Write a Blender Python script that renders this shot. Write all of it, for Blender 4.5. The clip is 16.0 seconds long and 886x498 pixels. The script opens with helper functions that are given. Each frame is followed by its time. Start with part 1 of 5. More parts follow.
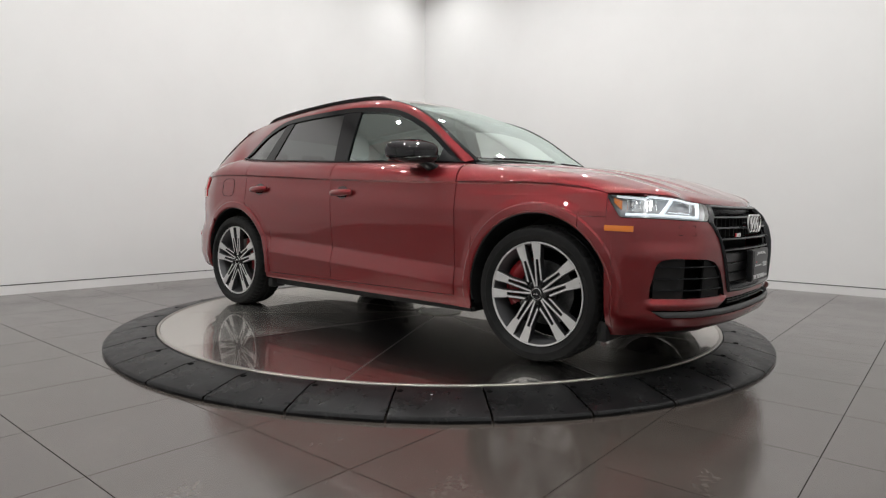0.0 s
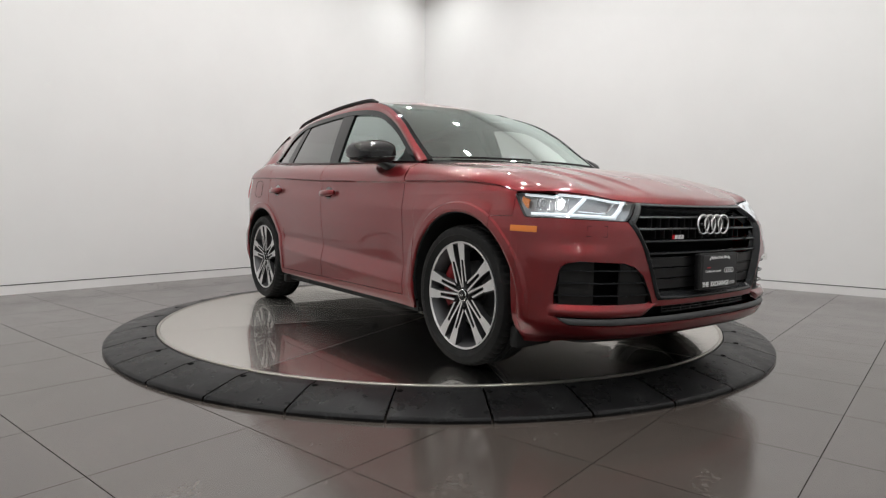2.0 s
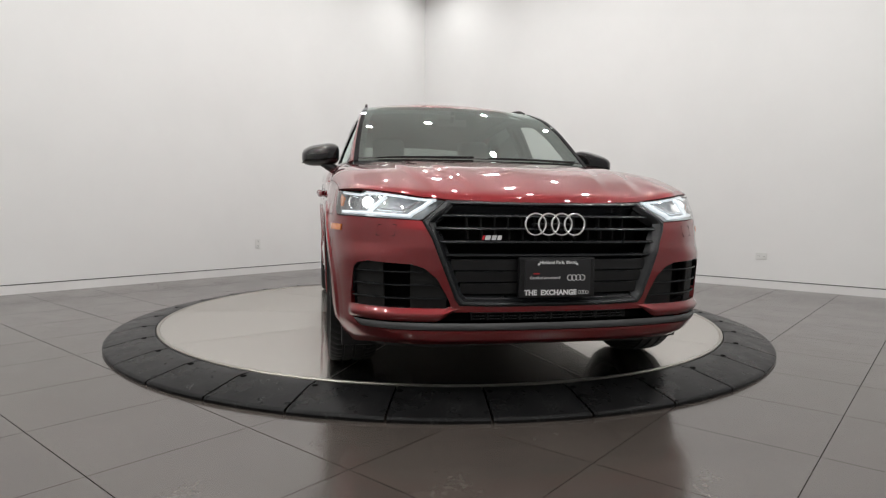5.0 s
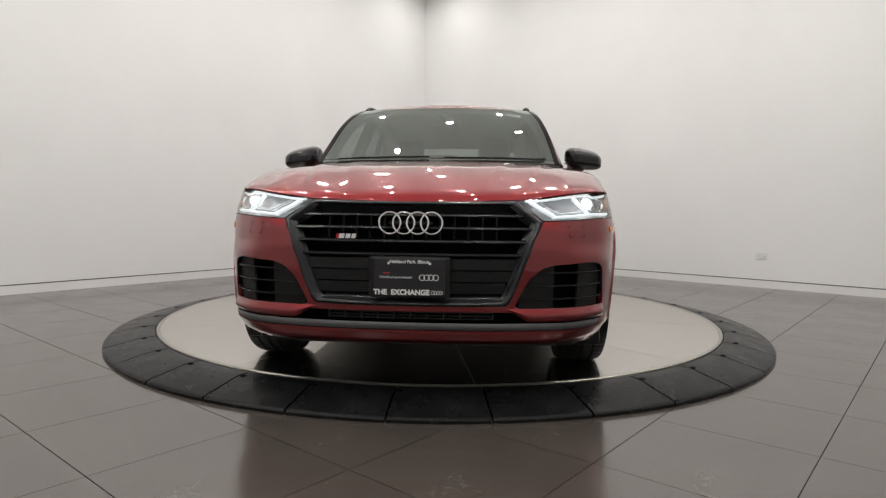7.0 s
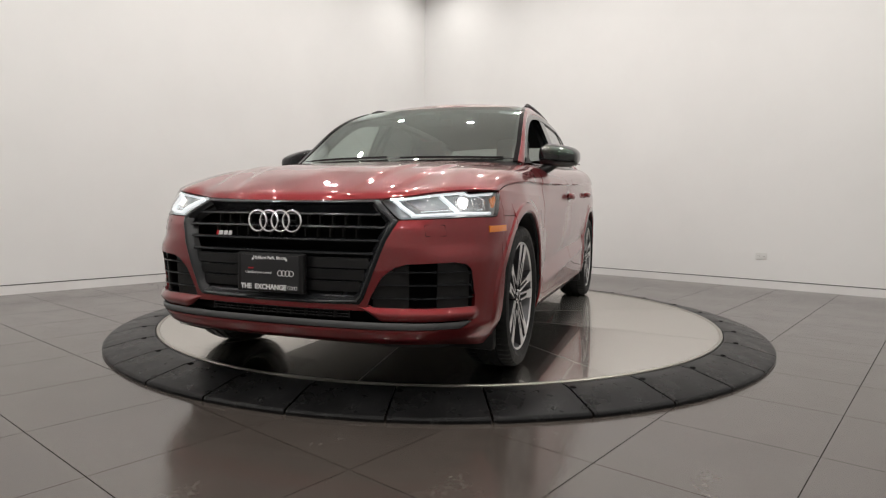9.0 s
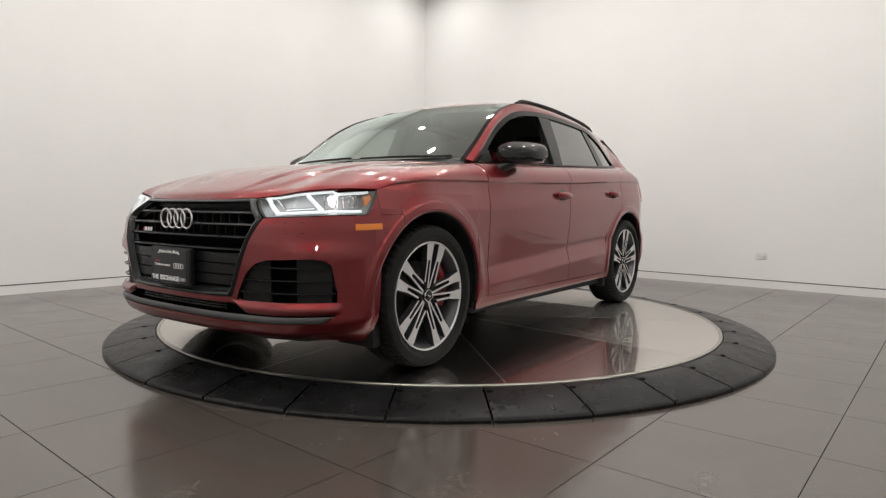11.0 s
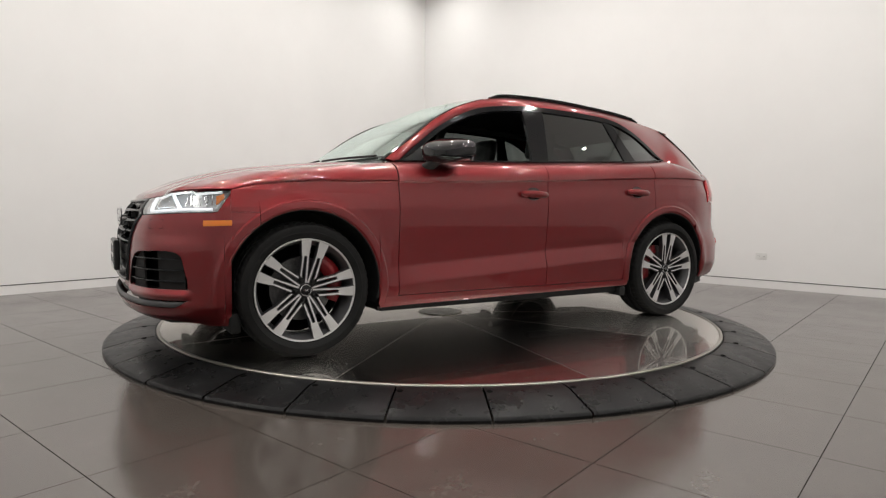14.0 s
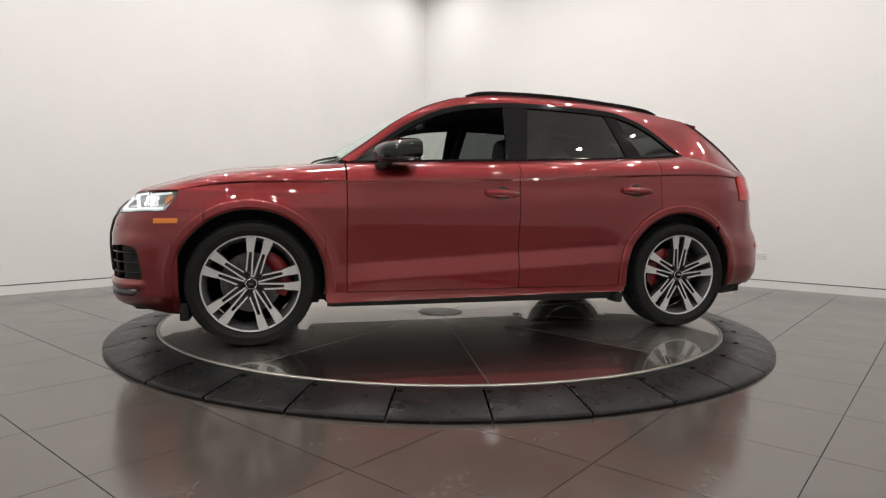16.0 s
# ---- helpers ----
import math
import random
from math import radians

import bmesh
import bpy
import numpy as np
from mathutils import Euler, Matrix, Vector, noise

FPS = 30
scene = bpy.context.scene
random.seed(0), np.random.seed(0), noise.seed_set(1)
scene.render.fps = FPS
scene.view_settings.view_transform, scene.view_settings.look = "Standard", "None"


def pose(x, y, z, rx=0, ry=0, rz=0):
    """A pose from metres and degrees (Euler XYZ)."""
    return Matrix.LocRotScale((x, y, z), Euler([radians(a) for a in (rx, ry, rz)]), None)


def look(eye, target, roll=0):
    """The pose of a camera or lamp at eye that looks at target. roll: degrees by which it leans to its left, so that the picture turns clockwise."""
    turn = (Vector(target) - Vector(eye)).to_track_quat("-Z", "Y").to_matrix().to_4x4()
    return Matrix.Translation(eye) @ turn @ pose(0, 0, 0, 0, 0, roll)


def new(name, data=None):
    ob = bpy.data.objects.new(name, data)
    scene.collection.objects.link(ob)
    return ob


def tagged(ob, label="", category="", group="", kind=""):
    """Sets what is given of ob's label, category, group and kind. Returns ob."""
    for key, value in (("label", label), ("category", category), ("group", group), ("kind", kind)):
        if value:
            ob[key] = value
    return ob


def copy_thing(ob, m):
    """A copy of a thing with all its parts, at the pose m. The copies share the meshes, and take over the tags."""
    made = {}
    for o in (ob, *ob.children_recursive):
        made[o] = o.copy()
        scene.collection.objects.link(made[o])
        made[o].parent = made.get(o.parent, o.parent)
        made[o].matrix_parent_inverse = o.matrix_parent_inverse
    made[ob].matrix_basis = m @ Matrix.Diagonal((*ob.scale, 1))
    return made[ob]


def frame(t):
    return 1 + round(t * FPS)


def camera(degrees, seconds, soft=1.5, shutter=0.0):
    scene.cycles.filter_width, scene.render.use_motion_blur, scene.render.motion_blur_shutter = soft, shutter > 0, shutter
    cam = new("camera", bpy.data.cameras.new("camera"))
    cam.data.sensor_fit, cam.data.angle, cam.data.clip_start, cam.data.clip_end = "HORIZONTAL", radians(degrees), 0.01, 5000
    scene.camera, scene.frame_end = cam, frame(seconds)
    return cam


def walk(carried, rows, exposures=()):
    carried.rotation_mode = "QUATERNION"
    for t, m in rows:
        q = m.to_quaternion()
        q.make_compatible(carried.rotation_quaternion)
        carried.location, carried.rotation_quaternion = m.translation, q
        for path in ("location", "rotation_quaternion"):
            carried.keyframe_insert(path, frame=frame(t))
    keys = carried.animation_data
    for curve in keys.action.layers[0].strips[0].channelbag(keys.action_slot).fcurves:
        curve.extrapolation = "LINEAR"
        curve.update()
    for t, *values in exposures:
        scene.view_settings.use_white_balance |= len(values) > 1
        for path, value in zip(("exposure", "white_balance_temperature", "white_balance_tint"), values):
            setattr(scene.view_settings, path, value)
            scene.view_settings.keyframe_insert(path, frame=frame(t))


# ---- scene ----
cam = camera(71.58, 16.0, soft=1.25)
EYE, AIM = (0.0, -4.748, 0.876), (0.0157, 0.0, 0.560)
walk(cam, [(0.0, look(EYE, AIM, 0.665)), (16.0, look(EYE, AIM, 0.665))],
     exposures=[(0.0, 0.06, 6350, 10), (4.0, 0.05, 6350, 10), (6.5, 0.0, 6500, 10), (9.0, 0.0, 6640, 11), (11.5, 0.1, 6640, 11), (16.0, 0.12, 6640, 11)])

# turning of the platform and of the car on it: seconds, degrees
TURN = [(0.0, -40.0), (0.5, -42.45), (1.0, -46.15), (1.5, -50.16), (2.0, -54.08), (2.5, -58.02), (3.0, -62.06), (3.5, -66.2),
        (4.0, -70.22), (5.2, -79.92), (6.5, -90.3), (7.0, -94.22), (8.0, -102.0), (9.0, -110.02), (10.2, -119.6), (11.3, -128.4),
        (12.0, -133.88), (13.0, -141.58), (14.0, -149.38), (15.0, -157.0), (15.5, -160.75), (16.0, -164.35)]
DECK = 0.070                 # height of the platform over the floor
CAR_OFF = (0.034, -0.033)    # the turning axis in the car's own plan

# the room lies turned against the camera: U and V run along its tiles
UX, UY = math.cos(radians(-40.0)), math.sin(radians(-40.0))
ROOM = Matrix.Rotation(radians(-40.0), 4, "Z")
U0, U1, V0, V1, CEIL = -3.86, 5.6, -6.2, 4.13, 4.36

world = bpy.data.worlds.new("world")
scene.world = world
world.use_nodes = True
world.node_tree.nodes["Background"].inputs[0].default_value = (0.05, 0.05, 0.05, 1)
world.node_tree.nodes["Background"].inputs[1].default_value = 0.2


# ---- materials ----
def mat(name, color=(0.8, 0.8, 0.8), rough=0.5, metal=0.0, **kw):
    """A principled material; kw: other inputs by name with _ for blanks."""
    m = bpy.data.materials.new(name)
    m.use_nodes = True
    b = m.node_tree.nodes["Principled BSDF"]
    b.inputs["Base Color"].default_value = (*color, 1)
    b.inputs["Roughness"].default_value = rough
    b.inputs["Metallic"].default_value = metal
    for k, v in kw.items():
        b.inputs[k.replace("_", " ")].default_value = v
    return m


def nodes(m):
    t = m.node_tree
    return t, t.nodes["Principled BSDF"]


def noise_node(t, scale, detail=4.0, rough=0.6, vec=None, coords="Object"):
    n = t.nodes.new("ShaderNodeTexNoise")
    n.inputs["Scale"].default_value = scale
    n.inputs["Detail"].default_value = detail
    n.inputs["Roughness"].default_value = rough
    if vec is None:
        c = t.nodes.new("ShaderNodeTexCoord")
        vec = c.outputs[coords]
    t.links.new(vec, n.inputs["Vector"])
    return n.outputs["Fac"]


def mapped(t, src, lo, hi, a=0.3, b=0.7):
    n = t.nodes.new("ShaderNodeMapRange")
    for k, v in (("From Min", a), ("From Max", b), ("To Min", lo), ("To Max", hi)):
        n.inputs[k].default_value = v
    t.links.new(src, n.inputs["Value"])
    return n.outputs["Result"]


def blend(t, fac, c1, c2):
    n = t.nodes.new("ShaderNodeMix")
    n.data_type = "RGBA"
    t.links.new(fac, n.inputs["Factor"])
    n.inputs["A"].default_value, n.inputs["B"].default_value = (*c1, 1), (*c2, 1)
    return n.outputs["Result"]


def vary(m, c1, c2, scale, r1=None, r2=None, rscale=None, bump=0.0, bscale=None, coords="Object", lo=0.3, hi=0.7):
    """Colour, roughness and fine relief of two scales on a principled material."""
    t, b = nodes(m)
    t.links.new(blend(t, mapped(t, noise_node(t, scale, coords=coords), 0, 1, lo, hi), c1, c2), b.inputs["Base Color"])
    if r1 is not None:
        t.links.new(mapped(t, noise_node(t, rscale or scale * 3, coords=coords), r1, r2), b.inputs["Roughness"])
    if bump:
        n = t.nodes.new("ShaderNodeBump")
        n.inputs["Strength"].default_value = bump
        n.inputs["Distance"].default_value = 0.002
        t.links.new(noise_node(t, bscale or scale * 10, coords=coords), n.inputs["Height"])
        t.links.new(n.outputs["Normal"], b.inputs["Normal"])
    return m


def scuffed(m, color, scale, lo, hi, most):
    """Thin pale scuffs in sparse patches over what the material has."""
    t, b = nodes(m)
    old = b.inputs["Base Color"].links[0].from_socket
    patchy = mapped(t, noise_node(t, scale, 3.0), 0.0, most, lo, hi)
    streak = mapped(t, noise_node(t, scale * 22, 2.0), 0.0, 1.0, 0.52, 0.60)
    k, n = t.nodes.new("ShaderNodeMath"), t.nodes.new("ShaderNodeMix")
    k.operation, n.data_type = "MULTIPLY", "RGBA"
    t.links.new(patchy, k.inputs[0])
    t.links.new(streak, k.inputs[1])
    t.links.new(k.outputs[0], n.inputs["Factor"])
    t.links.new(old, n.inputs["A"])
    n.inputs["B"].default_value = (*color, 1)
    t.links.new(n.outputs["Result"], b.inputs["Base Color"])
    return m


def glow(name, color, strength):
    m = mat(name, color, 0.4)
    _, b = nodes(m)
    b.inputs["Emission Color"].default_value = (*color, 1)
    b.inputs["Emission Strength"].default_value = strength
    return m


WALL = vary(mat("wall_paint", rough=0.6), (0.80, 0.795, 0.785), (0.84, 0.835, 0.825), 0.8, 0.5, 0.7, 6, 0.05, 60)
# for the unseen camera-side walls: grey chosen to tone reflections in the car
GREYWALL = vary(mat("unseen_wall_grey", rough=0.6), (0.60, 0.60, 0.595), (0.65, 0.65, 0.64), 0.8, 0.5, 0.7, 6)
CEILING = vary(mat("ceiling_paint", rough=0.8), (0.83, 0.83, 0.825), (0.87, 0.87, 0.86), 1.0)
BASE = vary(mat("baseboard_paint", rough=0.4), (0.78, 0.77, 0.76), (0.83, 0.82, 0.81), 2.0)
GAP = mat("shadow_gap", (0.12, 0.118, 0.115), 0.8)
GROUT = vary(mat("grout", rough=0.9), (0.035, 0.033, 0.03), (0.06, 0.055, 0.05), 8)
TILE = vary(mat("floor_tile", rough=0.2, IOR=1.85), (0.068, 0.057, 0.050), (0.082, 0.069, 0.060), 1.5, 0.12, 0.20, 3.0, 0.03, 90, coords="Object")
RUBBER = vary(mat("ramp_rubber", rough=0.3, IOR=1.2), (0.007, 0.007, 0.007), (0.013, 0.013, 0.0135), 5, 0.24, 0.38, 9, 0.12, 120)
scuffed(RUBBER, (0.16, 0.16, 0.155), 3.0, 0.55, 0.66, 0.16)
scuffed(TILE, (0.30, 0.28, 0.26), 2.2, 0.60, 0.70, 0.2)
STEEL = mat("rim_steel", (0.42, 0.40, 0.36), 0.34, 1.0)
HUBSTEEL = vary(mat("hub_steel", (0.3, 0.29, 0.26), 0.35, 1.0), (0.50, 0.48, 0.43), (0.72, 0.70, 0.64), 12)
DARK_METAL = mat("dark_metal", (0.05, 0.05, 0.055), 0.4, 0.8)
PLASTIC_WHITE = mat("white_plastic", (0.75, 0.75, 0.73), 0.35)
SLOT = mat("socket_slot", (0.02, 0.02, 0.02), 0.6)
LAMP = glow("lamp_glow", (1.0, 0.985, 0.955), 475.0)


def deck_metal():
    m = bpy.data.materials.new("deck_metal")
    m.use_nodes = True
    t = m.node_tree
    t.nodes.remove(t.nodes["Principled BSDF"])
    g1, g2, mx, tan = (t.nodes.new(k) for k in ("ShaderNodeBsdfAnisotropic", "ShaderNodeBsdfAnisotropic", "ShaderNodeMixShader", "ShaderNodeTangent"))
    g1.inputs["Color"].default_value = (0.69, 0.67, 0.64, 1)
    g1.inputs["Roughness"].default_value = 0.035
    t.links.new(mapped(t, noise_node(t, 5), 0.008, 0.03), g1.inputs["Roughness"])
    g2.inputs["Color"].default_value = (0.72, 0.70, 0.665, 1)
    g2.inputs["Roughness"].default_value = 0.25
    g2.inputs["Anisotropy"].default_value = 0.4
    tan.direction_type = "UV_MAP"
    tan.uv_map = "grain"
    t.links.new(tan.outputs[0], g2.inputs["Tangent"])
    t.links.new(mapped(t, noise_node(t, 2), 0.56, 0.64), mx.inputs[0])
    t.links.new(g1.outputs[0], mx.inputs[1])
    t.links.new(g2.outputs[0], mx.inputs[2])
    t.links.new(mx.outputs[0], t.nodes["Material Output"].inputs["Surface"])
    return m


DECKMETAL = deck_metal()


# ---- mesh helpers ----
def part(name, bm, material, parent=None, label="", smooth=False, angle=35.0):
    """Links a bmesh as one mesh object, under a thing or a part if one is given."""
    me = bpy.data.meshes.new(name)
    bm.normal_update()
    if smooth:
        for f in bm.faces:
            f.smooth = True
        for e in bm.edges:
            if len(e.link_faces) == 2 and e.calc_face_angle(0) > radians(angle):
                e.smooth = False
    bm.to_mesh(me)
    bm.free()
    me.materials.append(material)
    ob = new(name, me)
    if parent is not None:
        ob.parent = parent
    if label:
        ob["label"] = label
    return ob


def box(x0, x1, y0, y1, z0, z1, bevel=0.0, seg=2, bm=None, m=None):
    own = bm if bm is not None else bmesh.new()
    r = bmesh.ops.create_cube(own, size=1.0)
    vs = r["verts"]
    for v in vs:
        v.co = Vector((x0 + (v.co.x + 0.5) * (x1 - x0), y0 + (v.co.y + 0.5) * (y1 - y0), z0 + (v.co.z + 0.5) * (z1 - z0)))
    if bevel:
        es = list({e for v in vs for e in v.link_edges})
        vs = list({v for f in bmesh.ops.bevel(own, geom=es, offset=bevel, segments=seg, affect="EDGES", profile=0.5)["faces"] for v in f.verts} | {v for v in vs if v.is_valid})
    if m is not None:
        for v in vs:
            v.co = m @ v.co
    return own


def lathe(profile, n=48, bm=None, m=None, arc=(0.0, 2 * math.pi)):
    """Turns a profile of (radius, height) round z."""
    own = bm if bm is not None else bmesh.new()
    full = abs(arc[1] - arc[0] - 2 * math.pi) < 1e-6
    rings = []
    for i in range(n if full else n + 1):
        a = arc[0] + (arc[1] - arc[0]) * i / n
        c, s = math.cos(a), math.sin(a)
        row = [own.verts.new((r * c, r * s, z)) for r, z in profile]
        rings.append(row)
    for i in range(n):
        a, b = rings[i], rings[(i + 1) % len(rings)]
        for k in range(len(profile) - 1):
            fs = [a[k], b[k], b[k + 1], a[k + 1]]
            own.faces.new(fs)
    bmesh.ops.remove_doubles(own, verts=[v for r in rings for v in r], dist=1e-6)
    if m is not None:
        for r in rings:
            for v in r:
                if v.is_valid:
                    v.co = m @ v.co
    return own


def prism(outline, z0, z1, bm=None, m=None, bevel=0.0):
    """Extrudes an outline of (x, y) from z0 to z1."""
    own = bm if bm is not None else bmesh.new()
    lo = [own.verts.new((x, y, z0)) for x, y in outline]
    hi = [own.verts.new((x, y, z1)) for x, y in outline]
    n = len(outline)
    fs = [own.faces.new(list(reversed(lo))), own.faces.new(hi)]
    for i in range(n):
        fs.append(own.faces.new([lo[i], lo[(i + 1) % n], hi[(i + 1) % n], hi[i]]))
    bmesh.ops.recalc_face_normals(own, faces=fs)
    vs = lo + hi
    if bevel:
        es = list({e for e in hi[0].link_edges for _ in (0,)} | {e for v in hi for e in v.link_edges if e.other_vert(v) in hi})
        r = bmesh.ops.bevel(own, geom=es, offset=bevel, segments=2, affect="EDGES", profile=0.5)
        vs = list({v for v in vs if v.is_valid} | {v for v in r["verts"]})
    if m is not None:
        for v in vs:
            v.co = m @ v.co
    return own


# ---- the room ----
def structure(name, bm, material, label, category, m=ROOM):
    ob = part(name, bm, material)
    ob.matrix_world = m
    return tagged(ob, label, category, kind="structure")


def build_room():
    structure("floor", box(U0 - 0.2, U1 + 0.2, V0 - 0.2, V1 + 0.2, -0.2, -0.004), GROUT, "dark grout bed under the floor tiles", "floor")
    structure("ceiling", box(U0 - 0.2, U1 + 0.2, V0 - 0.2, V1 + 0.2, CEIL, CEIL + 0.15), CEILING, "plain white painted showroom ceiling", "ceiling")
    # east and south walls stay out of view and shape the reflections
    for name, a, lab in (("wall_west", (U0 - 0.2, U0, V0, V1), "smooth white painted showroom wall"),
                         ("wall_north", (U0 - 0.2, U1 + 0.2, V1, V1 + 0.2), "smooth white painted wall with a socket"),
                         ("wall_east", (U1, U1 + 0.2, V0, V1), "unseen showroom wall, grey to tone reflections in the car"),
                         ("wall_south", (U0 - 0.2, U1 + 0.2, V0 - 0.2, V0), "unseen showroom wall, grey to tone reflections in the car")):
        structure(name, box(*a, 0.097, CEIL), GREYWALL if "grey" in lab else WALL, lab, "wall")
    # recessed dark joint and white skirting under each wall
    for a in ((U0 - 0.2, U0 - 0.012, V0, V1), (U0 - 0.2, U1 + 0.2, V1 + 0.012, V1 + 0.2), (U1 + 0.012, U1 + 0.2, V0, V1), (U0 - 0.2, U1 + 0.2, V0 - 0.2, V0 - 0.012)):
        structure("trim", box(*a, 0.086, 0.097), GAP, "dark recessed joint above the skirting", "trim")
    for a in ((U0 - 0.2, U0, V0, V1), (U0 - 0.2, U1 + 0.2, V1, V1 + 0.2), (U1, U1 + 0.2, V0, V1), (U0 - 0.2, U1 + 0.2, V0 - 0.2, V0)):
        structure("baseboard", box(*a, -0.004, 0.086), BASE, "white painted skirting flush with the wall", "baseboard")


def build_sockets():
    """Two wall sockets, on the two walls in view."""
    def socket(m):
        root = part("wall_socket", box(-0.06, 0.06, -0.006, 0.0, -0.038, 0.038, 0.003), PLASTIC_WHITE)
        root.matrix_world = m
        tagged(root, "white plastic double power socket on the wall", "wall socket", "wall sockets")
        for x in (-0.027, 0.027):
            part("outlet", box(x - 0.017, x + 0.017, -0.0085, -0.0055, -0.016, 0.016, 0.002), PLASTIC_WHITE, root)
            for dx in (-0.006, 0.006):
                part("slot", box(x + dx - 0.0015, x + dx + 0.0015, -0.0105, -0.0082, -0.006, 0.006), SLOT, root)
        return root
    socket(ROOM @ pose(1.35, V1, 0.368))
    socket(ROOM @ pose(U0, 0.915, 0.388, 0, 0, 90) @ Matrix.Rotation(radians(90), 4, "Y"))


def build_turntable():
    ring = tagged(new("ramp_ring"), "black rubber ramp ring of bolted segments round the platform", "platform ring")
    n = 33
    prof = [(2.012, 0.0), (2.012, DECK - 0.004), (2.016, DECK - 0.001), (2.03, DECK), (2.10, DECK - 0.003), (2.288, 0.026), (2.302, 0.021), (2.308, 0.013), (2.308, 0.0)]
    step = 2 * math.pi / n
    seg = None
    for i in range(n):
        a = radians(-90) + (i + 0.5) * step
        if seg is None:
            bm = lathe(prof, 6, arc=(0.0024, step - 0.0024))
            bmesh.ops.holes_fill(bm, edges=[e for e in bm.edges if e.is_boundary], sides=0)
            bmesh.ops.recalc_face_normals(bm, faces=bm.faces)
            seg = part("segment", bm, RUBBER, ring, smooth=True)
            bolt_bm = lathe([(0.0, 0.003), (0.012, 0.003), (0.015, 0.001), (0.015, -0.006)], 14)
            bolt = part("bolt", bolt_bm, DEEP, seg)
            bolt.location = (2.085 * math.cos(step * 0.06), 2.085 * math.sin(step * 0.06), DECK - 0.002)
            s, b = seg, bolt
        else:
            s = new("segment", seg.data)
            s.parent = ring
            b = new("bolt", bolt.data)
            b.parent, b.location = s, bolt.location
        s.rotation_euler = (0, 0, a)
    # the turning disc
    disc = tagged(new("turntable"), "round polished metal turntable in wedge panels under the car", "turntable")
    part("edge_trim", lathe([(1.985, DECK - 0.01), (1.985, DECK + 0.001), (1.989, DECK + 0.004), (2.003, DECK + 0.004), (2.007, DECK), (2.007, DECK - 0.02)], 160), STEEL, disc, "thin bright metal edge", smooth=True)
    part("base_drum", lathe([(0.0, 0.003), (1.99, 0.003), (1.99, DECK - 0.012), (0.0, DECK - 0.012)], 96), DARK_METAL, disc)
    w = 2 * math.pi / 10
    for i in range(10):
        a0 = radians(9.0) + i * w
        g = 0.0024
        pts = []
        for k in range(25):
            a = w * k / 24
            a = min(max(a, g / 1.984), w - g / 1.984)
            pts.append((1.984 * math.cos(a), 1.984 * math.sin(a)))
        pts += [(0.17 * math.cos(min(max(w * k / 6, g / 0.17), w - g / 0.17)), 0.17 * math.sin(min(max(w * k / 6, g / 0.17), w - g / 0.17))) for k in range(6, -1, -1)]
        if i == 0:
            bm = prism(pts, DECK - 0.01, DECK)
            uv = bm.loops.layers.uv.new("grain")
            ca, sa = math.cos(w / 2), math.sin(w / 2)
            for f in bm.faces:
                for l in f.loops:
                    l[uv].uv = (l.vert.co.x * ca + l.vert.co.y * sa, -l.vert.co.x * sa + l.vert.co.y * ca)
            first = part("panel", bm, DECKMETAL, disc)
            p = first
        else:
            p = new("panel", first.data)
            p.parent = disc
        p.rotation_euler = (0, 0, a0)
        if i == 0:
            strip = part("seam_strip", box(0.172, 1.982, -0.0017, 0.0017, DECK - 0.009, DECK + 0.0004), STEEL, disc, "thin bright metal seam")
        else:
            strip = new("seam_strip", strip.data)
            strip.parent = disc
        strip.rotation_euler = (0, 0, a0)
    hub = [(0.155 if k % 2 else 0.168, 2 * math.pi * (k + j * 0.7) / 36) for k in range(36) for j in (0, 1)]
    part("hub_plate", prism([(r * math.cos(a), r * math.sin(a)) for r, a in hub], DECK - 0.008, DECK + 0.006), HUBSTEEL, disc, "toothed metal hub plate")
    return disc


def build_downlights():
    first = None
    spots = [(u, v) for u in (-2.78, -1.45, -0.1, 1.38, 2.88, 4.6) for v in (-5.2, -4.0, -2.55, -1.05, 0.42, 1.75, 3.06)]
    spots[spots.index((-2.78, 3.06))] = (-3.1, 3.38)
    for u, v in spots:
            m = ROOM @ pose(u, v, CEIL)
            if first is None:
                first = part("downlight", lathe([(0.075, 0.0), (0.075, -0.005), (0.068, -0.008), (0.052, -0.008), (0.046, -0.002)], 24), PLASTIC_WHITE, smooth=True)
                tagged(first, "round white ceiling downlight, lit", "downlight", "ceiling downlights")
                part("lens", lathe([(0.0, -0.0065), (0.047, -0.0065)], 24), LAMP, first)
                first.matrix_world = m
            else:
                copy_thing(first, m)


def build_tiles():
    """Square floor tiles, laid along the room's axes."""
    pitch, gap = 0.593, 0.004
    us = [2.722 + pitch * i for i in range(-12, 6)]
    vs = [-2.89 + pitch * i for i in range(-6, 13)]
    floor = bpy.data.objects["floor"]
    cache = {}
    for u in us:
        for v in vs:
            a, b = max(u, U0), min(u + pitch, U1)
            c, d = max(v, V0), min(v + pitch, V1)
            if b - a < 0.02 or d - c < 0.02:
                continue
            key = (round(b - a, 3), round(d - c, 3))
            if key not in cache:
                bm = box(-(b - a) / 2 + gap / 2, (b - a) / 2 - gap / 2, -(d - c) / 2 + gap / 2, (d - c) / 2 - gap / 2, -0.012, 0.0)
                ob = part("tile", bm, TILE, floor)
                cache[key] = ob.data
            else:
                ob = new("tile", cache[key])
                ob.parent = floor
            ob.location = ((a + b) / 2, (c + d) / 2, 0)
